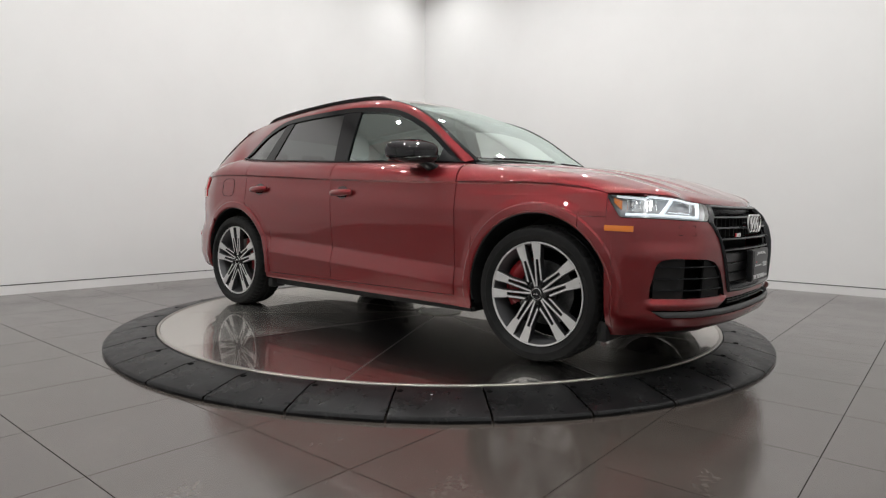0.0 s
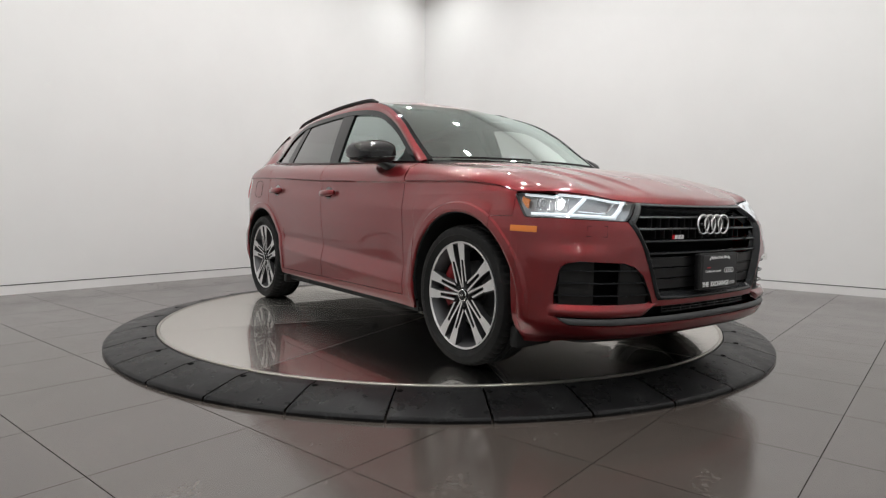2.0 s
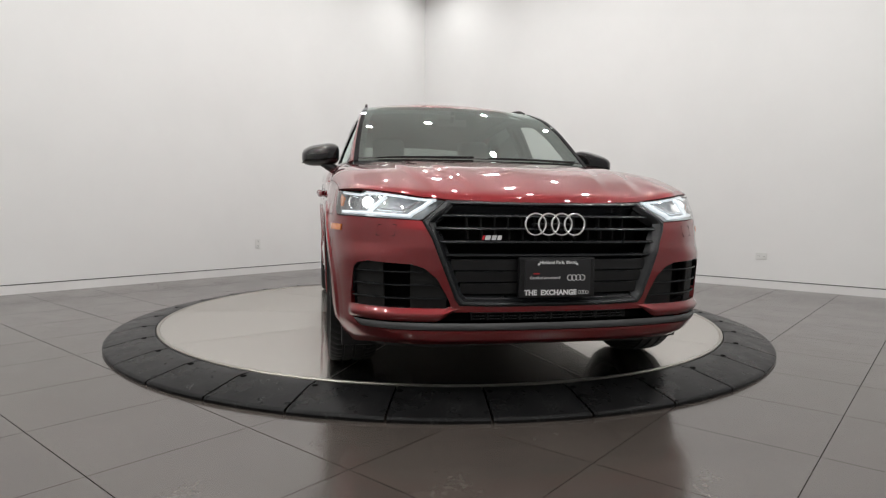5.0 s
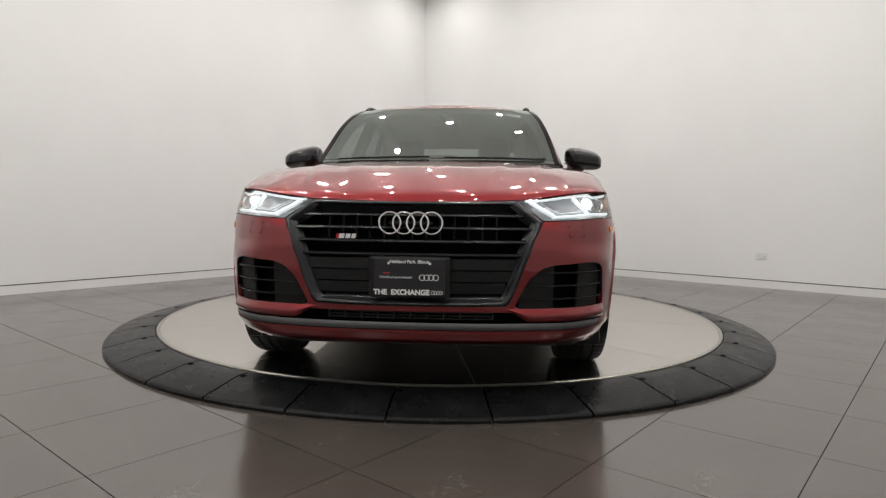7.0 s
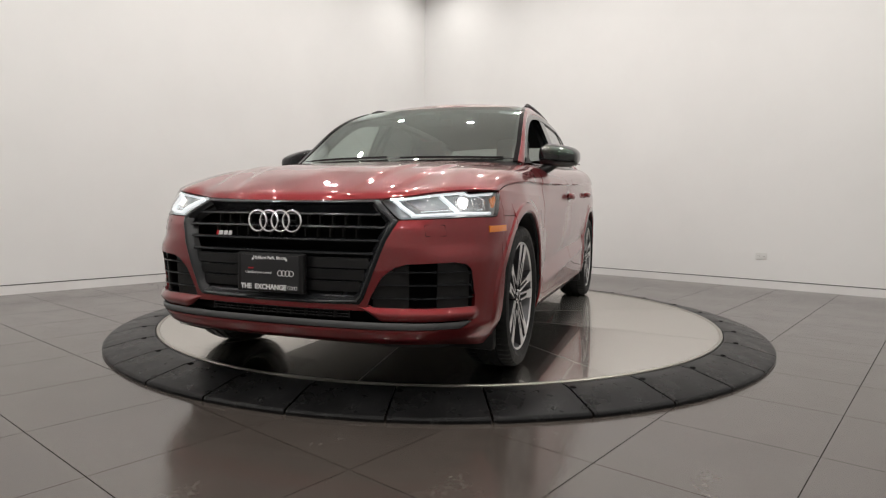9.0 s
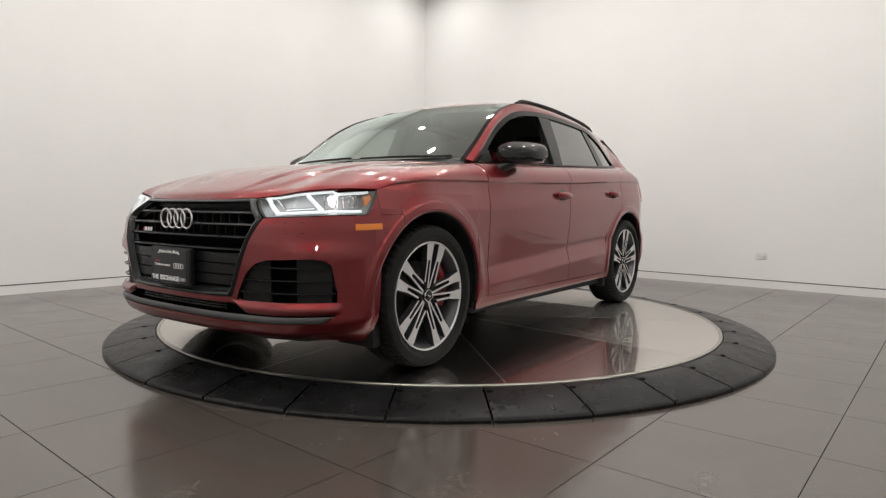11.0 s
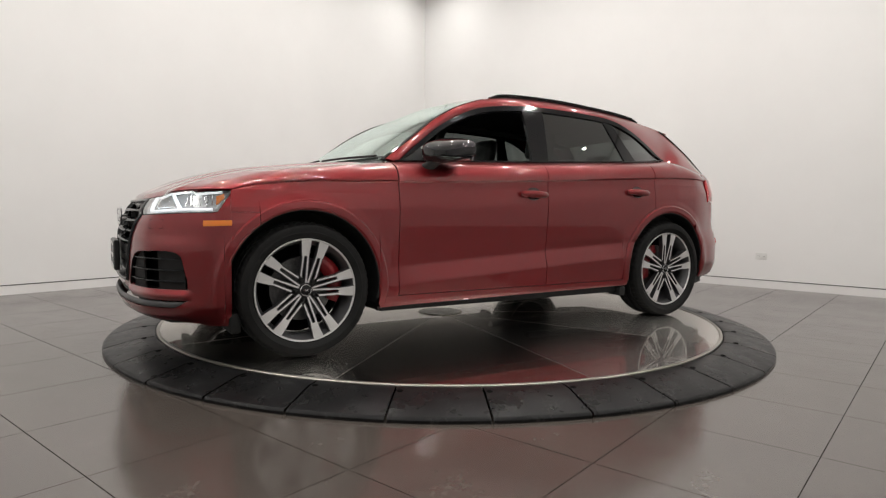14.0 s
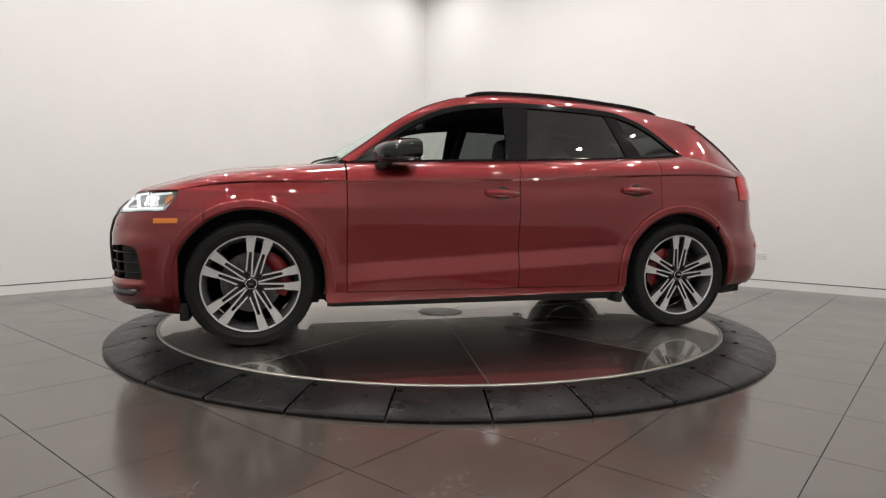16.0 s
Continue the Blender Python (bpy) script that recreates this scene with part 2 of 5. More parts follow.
# ---- the car: materials ----
def paint_red():
    m = mat("red_paint", (0.16, 0.008, 0.011), 0.36, 0.72, Coat_Weight=1.0, Coat_Roughness=0.006, Coat_IOR=1.58)
    t, b = nodes(m)
    t.links.new(blend(t, mapped(t, noise_node(t, 900, 2, 0.7), 0, 1, 0.4, 0.62), (0.165, 0.0060, 0.0090), (0.24, 0.0092, 0.0135)), b.inputs["Base Color"])
    n = t.nodes.new("ShaderNodeBump")
    n.inputs["Strength"].default_value = 0.012
    n.inputs["Distance"].default_value = 0.01
    t.links.new(noise_node(t, 9, 1, 0.4), n.inputs["Height"])
    t.links.new(n.outputs["Normal"], b.inputs["Coat Normal"])
    return m


def pane(name, tint, rough=0.0, ior=1.5, cast=(1.0, 1.0, 1.0)):
    """Thin glass: tinted see-through with a Fresnel gloss."""
    m = bpy.data.materials.new(name)
    m.use_nodes = True
    t = m.node_tree
    t.nodes.remove(t.nodes["Principled BSDF"])
    tr, gl, fr, mx = (t.nodes.new(k) for k in ("ShaderNodeBsdfTransparent", "ShaderNodeBsdfGlossy", "ShaderNodeLayerWeight", "ShaderNodeMixShader"))
    tr.inputs["Color"].default_value = (*tint, 1)
    gl.inputs["Roughness"].default_value = rough
    gl.inputs["Color"].default_value = (*cast, 1)
    r0 = ((ior - 1) / (ior + 1)) ** 2
    pw, ma = t.nodes.new("ShaderNodeMath"), t.nodes.new("ShaderNodeMath")
    pw.operation, ma.operation = "POWER", "MULTIPLY_ADD"
    pw.inputs[1].default_value = 3.5
    ma.inputs[1].default_value, ma.inputs[2].default_value = 1 - 2.8 * r0, 2.8 * r0
    t.links.new(fr.outputs["Facing"], pw.inputs[0])
    t.links.new(pw.outputs[0], ma.inputs[0])
    t.links.new(ma.outputs[0], mx.inputs[0])
    t.links.new(tr.outputs[0], mx.inputs[1])
    t.links.new(gl.outputs[0], mx.inputs[2])
    t.links.new(mx.outputs[0], t.nodes["Material Output"].inputs["Surface"])
    return m


RED = paint_red()
GLOSS_BLACK = mat("gloss_black", (0.008, 0.008, 0.009), 0.06, 0.0, IOR=1.42)
SATIN_BLACK = vary(mat("satin_black", rough=0.34, Specular_IOR_Level=0.32), (0.006, 0.006, 0.0065), (0.009, 0.009, 0.0095), 6)
MATT_BLACK = vary(mat("matt_black", rough=0.6, Specular_IOR_Level=0.25), (0.010, 0.010, 0.010), (0.018, 0.018, 0.018), 20, 0.5, 0.7, 40, 0.1, 300)
GREY_TRIM = vary(mat("grey_trim", rough=0.24, Specular_IOR_Level=0.38), (0.009, 0.010, 0.0115), (0.013, 0.014, 0.016), 6)
SPLITTER = vary(mat("satin_grey_plastic", rough=0.38), (0.045, 0.045, 0.047), (0.06, 0.06, 0.062), 8, 0.33, 0.45, 30)
# near-black without gloss: shade painted into recesses, also real seams and ring bolts
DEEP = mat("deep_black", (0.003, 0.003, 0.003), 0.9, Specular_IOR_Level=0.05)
TYRE = vary(mat("tyre_rubber", rough=0.6, IOR=1.3), (0.005, 0.005, 0.005), (0.010, 0.010, 0.010), 20, 0.5, 0.7, 40, 0.2, 150)
MACHINED = vary(mat("machined_alloy", (0.75, 0.75, 0.75), 0.42, 0.55), (0.56, 0.555, 0.55), (0.64, 0.635, 0.63), 9)
RIM_GREY = mat("rim_grey", (0.05, 0.05, 0.053), 0.35, 0.5)
BARREL = mat("barrel_grey", (0.13, 0.13, 0.135), 0.4, 0.5)
# body red darkened to paint the shade inside the handle cups
CUP_SHADE = mat("cup_shade_red", (0.035, 0.002, 0.003), 0.2, 0.3, Coat_Weight=1.0)
CHROME = mat("chrome", (0.85, 0.85, 0.86), 0.08, 1.0)
BRAKE_STEEL = vary(mat("brake_steel", (0.3, 0.3, 0.3), 0.35, 1.0), (0.10, 0.10, 0.10), (0.16, 0.16, 0.16), 80, 0.35, 0.5, 90)
CALIPER = mat("caliper_red", (0.17, 0.004, 0.007), 0.35)
SHIELD = pane("windscreen_glass", (0.80, 0.88, 0.84), 0.0, 2.15, (0.88, 1.0, 0.96))
TINT = pane("tinted_glass", (0.10, 0.115, 0.11))
REAR_GLASS = pane("rear_glass", (0.42, 0.46, 0.44))
CLEAR = pane("side_glass", (0.72, 0.80, 0.76), 0.0, 1.95, (0.88, 1.0, 0.96))
LENS = pane("lamp_cover", (0.93, 0.94, 0.95), 0.0, 1.45)
LED = glow("led_strip", (0.90, 0.97, 1.0), 0.62)
BEAM = glow("beam_lens", (1.0, 0.98, 0.93), 2.8)
HOUSING = mat("lamp_housing", (0.42, 0.43, 0.44), 0.3, 0.7)
AMBER = mat("amber_plastic", (0.75, 0.20, 0.01), 0.25, 0.0, Coat_Weight=1.0)
TAIL = mat("tail_lens", (0.5, 0.01, 0.015), 0.15, 0.0, Coat_Weight=1.0)
LEATHER = vary(mat("black_leather", rough=0.45), (0.012, 0.012, 0.013), (0.022, 0.022, 0.023), 12, 0.35, 0.5, 40, 0.2, 220)
LINING = vary(mat("cabin_lining", rough=0.8), (0.02, 0.02, 0.02), (0.03, 0.03, 0.03), 20)
LETTER = mat("white_lettering", (0.8, 0.8, 0.8), 0.5)
PLATE = mat("plate_black", (0.012, 0.012, 0.014), 0.35)
REDMARK = mat("badge_red", (0.55, 0.01, 0.02), 0.3)
STICKER = mat("white_sticker", (0.7, 0.7, 0.72), 0.5)

# ---- the car: its form.  x forward, y to its left, z up from the ground, midway between the axles ----
WHEEL_X, WHEEL_R, ARCH_Z = 1.414, 0.3625, 0.372
ARCH_R = 0.418


def spline(pts, n=24):
    """Catmull-Rom through the points."""
    p = np.array(pts, float)
    p = np.vstack([2 * p[0] - p[1], p, 2 * p[-1] - p[-2]])
    out = []
    for i in range(1, len(p) - 2):
        for k in range(n):
            t = k / n
            out.append(0.5 * (2 * p[i] + (p[i + 1] - p[i - 1]) * t + (2 * p[i - 1] - 5 * p[i] + 4 * p[i + 1] - p[i + 2]) * t * t
                              + (3 * p[i] - p[i - 1] - 3 * p[i + 1] + p[i + 2]) * t ** 3))
    out.append(p[-2])
    return np.array(out)


def curve_of(pts):
    """A smooth function through (x, value) points, x falling or rising."""
    s = spline(pts)
    s = s[np.argsort(s[:, 0])]
    return lambda x: float(np.interp(x, s[:, 0], s[:, 1]))


def smooth01(a):
    a = min(max(a, 0.0), 1.0)
    return a * a * (3 - 2 * a)


PLAN = spline([(2.255, 0), (2.251, 0.2), (2.235, 0.38), (2.202, 0.55), (2.155, 0.685), (2.07, 0.79), (1.96, 0.868), (1.82, 0.914), (1.65, 0.931), (1.4, 0.935),
               (1.1, 0.930), (0.8, 0.924), (0.0, 0.925), (-0.8, 0.926), (-1.4, 0.928), (-1.75, 0.915), (-1.95, 0.885), (-2.12, 0.82), (-2.22, 0.72), (-2.29, 0.5), (-2.33, 0)])
PLAN_S = np.concatenate([[0], np.cumsum(np.linalg.norm(np.diff(PLAN, axis=0), axis=1))])
PLAN_T = np.gradient(PLAN, axis=0)
PLAN_N = np.stack([-PLAN_T[:, 1], PLAN_T[:, 0]], 1) * -1.0
PLAN_N[0], PLAN_N[-1] = (1, 0), (-1, 0)
PLAN_N /= np.linalg.norm(PLAN_N, axis=1)[:, None]


def s_at_x(x):
    return float(np.interp(-x, -PLAN[:, 0], PLAN_S))


def s_at_y(y):
    k = int(np.argmax(PLAN[:, 0] < 1.4))
    return float(np.interp(y, PLAN[:k, 1], PLAN_S[:k]))


def s_at_rear(y):
    k = int(np.argmax(PLAN[:, 0] < -1.5))
    return float(np.interp(-y, -PLAN[k:, 1], PLAN_S[k:]))


waist = curve_of([(1.80, 0.888), (1.684, 0.915), (1.536, 0.937), (1.385, 0.947), (1.23, 0.951), (1.04, 0.955), (0.868, 0.959), (0.58, 0.968), (-0.213, 0.997),
                  (-0.726, 1.024), (-1.233, 1.048), (-1.6, 1.06), (-2.0, 1.05)])
belt_z = curve_of([(0.90, 1.068), (0.80, 1.076), (0.36, 1.094), (-0.25, 1.117), (-0.76, 1.142), (-1.2, 1.166), (-1.45, 1.187), (-1.53, 1.196), (-1.62, 1.175), (-1.78, 1.13), (-1.95, 1.085)])
belt_y = curve_of([(0.90, 0.772), (0.80, 0.785), (0.3, 0.812), (-0.3, 0.818), (-0.8, 0.812), (-1.2, 0.785), (-1.53, 0.738), (-1.62, 0.785), (-1.78, 0.815), (-1.95, 0.805)])
dlo_z = curve_of([(0.82, 1.076), (0.69, 1.178), (0.548, 1.282), (0.405, 1.366), (0.222, 1.443), (0.034, 1.484), (-0.218, 1.508), (-0.377, 1.511), (-0.602, 1.506), (-0.942, 1.488),
                  (-1.119, 1.450), (-1.302, 1.362), (-1.53, 1.198)])


def crease_profile(z, x):
    c = 0.372 + (0.78 - x) * 0.058
    return np.interp(z, [0.2, 0.245, 0.27, c - 0.03, c - 0.004, c + 0.008, c + 0.10, 0.60, 0.70, 0.8, 0.9, 1.2], [0.07, 0.03, 0.014, 0.003, 0.0, 0.003, 0.026, 0.017, 0.007, 0.002, 0.0, 0.0])


def prof(*pts):
    zs, os = zip(*pts)
    return lambda z, x: np.interp(z, zs, os)


FRONT = prof((0.18, 0.14), (0.21, 0.08), (0.25, 0.02), (0.29, 0.0), (0.36, 0.012), (0.44, 0.006), (0.55, 0.0), (0.64, 0.002), (0.72, 0.020), (0.785, 0.055), (0.835, 0.105), (0.9, 0.2))
CORNER = prof((0.18, 0.17), (0.21, 0.10), (0.25, 0.04), (0.30, 0.008), (0.38, 0.012), (0.5, 0.006), (0.585, 0.0), (0.61, 0.002), (0.655, 0.019), (0.71, 0.026), (0.76, 0.036), (0.80, 0.05), (0.86, 0.085), (0.9, 0.11))
FLANK = prof((0.18, 0.10), (0.24, 0.05), (0.3, 0.02), (0.45, 0.008), (0.6, 0.0), (0.72, 0.0), (0.8, 0.012), (0.89, 0.038), (0.96, 0.08))
FENDER = prof((0.2, 0.03), (0.3, 0.01), (0.6, 0.004), (0.8, 0.0), (0.88, 0.006), (0.95, 0.022), (1.0, 0.06))
QUARTER = prof((0.2, 0.04), (0.3, 0.01), (0.6, 0.0), (0.85, 0.0), (1.0, 0.005), (1.06, 0.015), (1.12, 0.06))
HIP = prof((0.2, 0.14), (0.3, 0.03), (0.4, 0.0), (0.55, 0.0), (0.66, 0.03), (0.8, 0.025), (0.95, 0.03), (1.06, 0.06), (1.12, 0.10))
BACK = prof((0.2, 0.2), (0.27, 0.06), (0.36, 0.0), (0.55, 0.0), (0.62, 0.01), (0.70, 0.06), (0.887, 0.11), (1.06, 0.20), (1.12, 0.24))
STATIONS = [(0.0, FRONT), (s_at_y(0.55), FRONT), (s_at_y(0.775), CORNER), (s_at_x(1.82), FLANK), (s_at_x(1.4), FENDER), (s_at_x(1.05), FENDER), (s_at_x(0.68), crease_profile),
            (s_at_x(-0.72), crease_profile), (s_at_x(-1.3), QUARTER), (s_at_x(-1.7), QUARTER), (s_at_x(-2.0), HIP), (s_at_rear(0.6), BACK), (99.0, BACK)]


def shell(s, z, out=0.0):
    """A point on the outer body at the way s round its plan and the height z."""
    x, y = np.interp(s, PLAN_S, PLAN[:, 0]), np.interp(s, PLAN_S, PLAN[:, 1])
    nx, ny = np.interp(s, PLAN_S, PLAN_N[:, 0]), np.interp(s, PLAN_S, PLAN_N[:, 1])
    for (a, pa), (b, pb) in zip(STATIONS, STATIONS[1:]):
        if s <= b:
            k = smooth01((s - a) / (b - a))
            off = float(pa(z, x)) * (1 - k) + float(pb(z, x)) * k
            break
    if 1.78 > x > -1.95:
        d = waist(x) - z
        off += 0.011 * smooth01(d / 0.011) * smooth01((0.17 - d) / 0.13) * smooth01((1.78 - x) / 0.3)
    for xc in (WHEEL_X, -WHEEL_X):
        d = math.hypot(x - xc, z - ARCH_Z) - ARCH_R
        if d < 0.12:
            off -= ((0.009 if xc > 0 else 0.006) * smooth01((0.054 - d) / 0.010) + 0.004 * smooth01((0.10 - d) / 0.05)) * smooth01((z - 0.22) / 0.16) - 0.005 * smooth01((0.012 - d) / 0.012)
    return Vector((x + nx * (out - off), y + ny * (out - off), z))


def glass_y(x, z):
    h = max(z - belt_z(x), 0.0)
    return belt_y(x) - 0.36 * h - 0.16 * h * h


def arch_z(x, r, xc):
    d = r * r - (x - xc) ** 2
    return ARCH_Z + math.sqrt(d) if d > 0 else 0.0


def patch(fn, nu, nv, bm=None, us=None, vs=None):
    """A grid of faces over fn(u, v), u and v from 0 to 1."""
    bm = bm if bm is not None else bmesh.new()
    us = us if us is not None else [i / nu for i in range(nu + 1)]
    vs = vs if vs is not None else [j / nv for j in range(nv + 1)]
    g = [[bm.verts.new(fn(u, v)) for v in vs] for u in us]
    for i in range(len(us) - 1):
        for j in range(len(vs) - 1):
            q = [g[i][j], g[i + 1][j], g[i + 1][j + 1], g[i][j + 1]]
            if (q[0].co - q[2].co).length > 1e-5 and (q[1].co - q[3].co).length > 1e-5:
                bm.faces.new(q)
    return bm


def finish(bm, depth=0.012, centre=(0, 0, 0.7), weld=2e-4):
    """Welds, turns the faces outwards and folds the free edges inwards, so that a panel has thickness."""
    bmesh.ops.remove_doubles(bm, verts=bm.verts, dist=weld)
    bmesh.ops.dissolve_degenerate(bm, edges=bm.edges, dist=1e-5)
    bmesh.ops.recalc_face_normals(bm, faces=bm.faces)
    bm.normal_update()
    c = Vector(centre)
    if sum((f.calc_center_median() - c).dot(f.normal) * f.calc_area() for f in bm.faces) < 0:
        bmesh.ops.reverse_faces(bm, faces=bm.faces)
        bm.normal_update()
    if depth:
        rim = [e for e in bm.edges if e.is_boundary]
        twin = {}
        for v in {v for e in rim for v in e.verts}:
            twin[v] = bm.verts.new(v.co - v.normal * depth)
        for e in rim:
            l = e.link_loops[0]
            a, b = l.vert, l.link_loop_next.vert
            bm.faces.new([b, a, twin[a], twin[b]])
        bm.normal_update()
    return bm


def mirrored(bm):
    b2 = bm.copy()
    for v in b2.verts:
        v.co.y = -v.co.y
    bmesh.ops.reverse_faces(b2, faces=b2.faces)
    return b2


def pair(name, bm, material, parent, label="", smooth=True, angle=35.0):
    """The part on the car's left and its twin on the right."""
    b2 = mirrored(bm)
    return part(name, bm, material, parent, label, smooth, angle), part(name, b2, material, parent, label, smooth, angle)


def both(bm):
    """Joins a half with its mirror image."""
    me = bpy.data.meshes.new("half")
    b2 = mirrored(bm)
    b2.to_mesh(me)
    b2.free()
    bm.from_mesh(me)
    bpy.data.meshes.remove(me)
    bmesh.ops.remove_doubles(bm, verts=bm.verts, dist=5e-4)
    return bm


def band(s0, s1, zb, zt, n, nv, bm=None, out=0.0):
    """A strip of the body between two ways round the plan and two heights that may follow the way."""
    lo = zb if callable(zb) else (lambda s, x: zb)
    hi = zt if callable(zt) else (lambda s, x: zt)

    def f(u, v):
        s = s0 + (s1 - s0) * u
        x = float(np.interp(s, PLAN_S, PLAN[:, 0]))
        a, b = lo(s, x), hi(s, x)
        o = out(u, v) if callable(out) else out
        return shell(s, a + (b - a) * v, o)
    return patch(f, n, nv, bm)


def tube(pts, r, n=8, bm=None, flat=1.0, cap=True):
    """A round bar along points."""
    bm = bm if bm is not None else bmesh.new()
    pts = [Vector(p) for p in pts]
    rings = []
    for i, p in enumerate(pts):
        d = (pts[min(i + 1, len(pts) - 1)] - pts[max(i - 1, 0)]).normalized()
        side = d.cross(Vector((0, 0, 1)))
        side = side.normalized() if side.length > 1e-4 else Vector((0, 1, 0))
        up = side.cross(d)
        rr = r(i / (len(pts) - 1)) if callable(r) else r
        rings.append([bm.verts.new(p + side * rr * math.cos(2 * math.pi * k / n) + up * rr * flat * math.sin(2 * math.pi * k / n)) for k in range(n)])
    fs = []
    for a, b in zip(rings, rings[1:]):
        for k in range(n):
            fs.append(bm.faces.new([a[k], a[(k + 1) % n], b[(k + 1) % n], b[k]]))
    if cap:
        fs += [bm.faces.new(rings[0]), bm.faces.new(rings[-1])]
    bmesh.ops.recalc_face_normals(bm, faces=fs)
    return bm


def belt_point(x):
    return Vector((x, belt_y(x), belt_z(x)))


def shoulder(x, v, drop=0.0):
    """From the waist line (v = 0) up to the window line (v = 1)."""
    a, b = shell(s_at_x(x), waist(x)), belt_point(x)
    c = Vector((x, a.y - 0.012, b.z - 0.018))
    return a * (1 - v) ** 2 + c * 2 * v * (1 - v) + b * v * v


GAPW = 0.0025
EDGE = spline([(0.900, 0.760, 1.085), (0.715, 0.735, 1.218), (0.535, 0.703, 1.350), (0.352, 0.670, 1.450), (0.165, 0.640, 1.515), (0.012, 0.622, 1.546), (-0.2, 0.606, 1.566),
               (-0.6, 0.60, 1.566), (-1.1, 0.593, 1.536), (-1.4, 0.580, 1.500), (-1.70, 0.555, 1.452)])
EDGE_X = EDGE[::-1, 0]


def edge_at(x):
    return Vector((x, float(np.interp(x, EDGE_X, EDGE[::-1, 1])), float(np.interp(x, EDGE_X, EDGE[::-1, 2]))))


roof_z = curve_of([(0.205, 1.538), (0.05, 1.586), (-0.1, 1.606), (-0.3, 1.617), (-0.6, 1.618), (-1.1, 1.586), (-1.45, 1.543), (-1.80, 1.478)])
hood_z = curve_of([(2.150, 0.832), (2.13, 0.866), (2.05, 0.908), (1.90, 0.968), (1.73, 1.013), (1.565, 1.037), (1.395, 1.058), (1.22, 1.075), (1.02, 1.092)])


# ---- the car: its panels ----
def hood_front(u):
    """Front edge of the hood, from the headlight's outer tip (u = 0) to the middle (u = 1)."""
    s0 = s_at_x(1.80)
    s = s0 * (1 - u)
    y = float(np.interp(s, PLAN_S, PLAN[:, 1]))
    z = float(np.interp(y, [0, 0.2, 0.47, 0.60, 0.70, 0.80, 0.87], [0.832, 0.833, 0.842, 0.856, 0.868, 0.880, 0.888]))
    return shell(s, z)


HOOD_REAR = [(shoulder(0.8755, i / 20).y, shoulder(0.8755, i / 20).z) for i in range(21)]


def hood_point(u, v, bulge=True):
    """u from the side seam to the middle, v from the windscreen to the front edge."""
    f = 1 - (1 - u) ** 2.3
    xs = 0.872 + (1.80 - 0.872) * v
    side = shell(s_at_x(xs), waist(xs))
    xm = 1.02 + (2.150 - 1.02) * (1 - (1 - v) ** 1.25)
    mid = Vector((xm, 0, hood_z(xm)))
    rear_s, rear_m = shell(s_at_x(0.872), waist(0.872)), Vector((1.02, 0, 1.092))
    ry = rear_s.y * (1 - u)
    if ry > HOOD_REAR[-1][0]:
        rear = Vector((0.8755, ry, float(np.interp(-ry, [-q[0] for q in HOOD_REAR], [q[1] for q in HOOD_REAR]))))
    else:
        k = 1 - ry / HOOD_REAR[-1][0]
        rear = Vector((0.8755 + (1.02 - 0.8755) * math.sin(k * math.pi / 2), ry, HOOD_REAR[-1][1] + (1.092 - HOOD_REAR[-1][1]) * smooth01(k * 1.6)))
    fr = hood_front(u)
    fs, fm = hood_front(0), hood_front(1)

    def mix(a, b):
        return Vector((a.x + (b.x - a.x) * u, a.y + (b.y - a.y) * u, a.z + (b.z - a.z) * f))
    p = mix(side, mid) + rear.lerp(fr, v) - mix(rear_s, rear_m).lerp(mix(fs, fm), v)
    if bulge:
        for y0, y1, h in ((0.68, 0.46, 0.0075), (0.50, 0.28, 0.006)):
            d = p.y - (y0 + (y1 - y0) * v)
            p.z += h * max(0.0, 1 - (d / 0.045 if d > 0 else -d / 0.16)) * smooth01(v / 0.15) * smooth01((1 - v) / 0.22)
    return p


def build_hood(car):
    us = [0.001 + 0.999 * (i / 96) ** 1.15 for i in range(97)]
    vs = [0.003 + 0.993 * j / 60 for j in range(61)]
    bm = patch(hood_point, 0, 0, us=us, vs=vs)
    for v in bm.verts:
        if abs(v.co.y) < 0.002:
            v.co.y = 0.0
    both(bm)
    part("hood", finish(bm, 0.015, (1.4, 0, 0.4)), RED, car, smooth=True, angle=50)


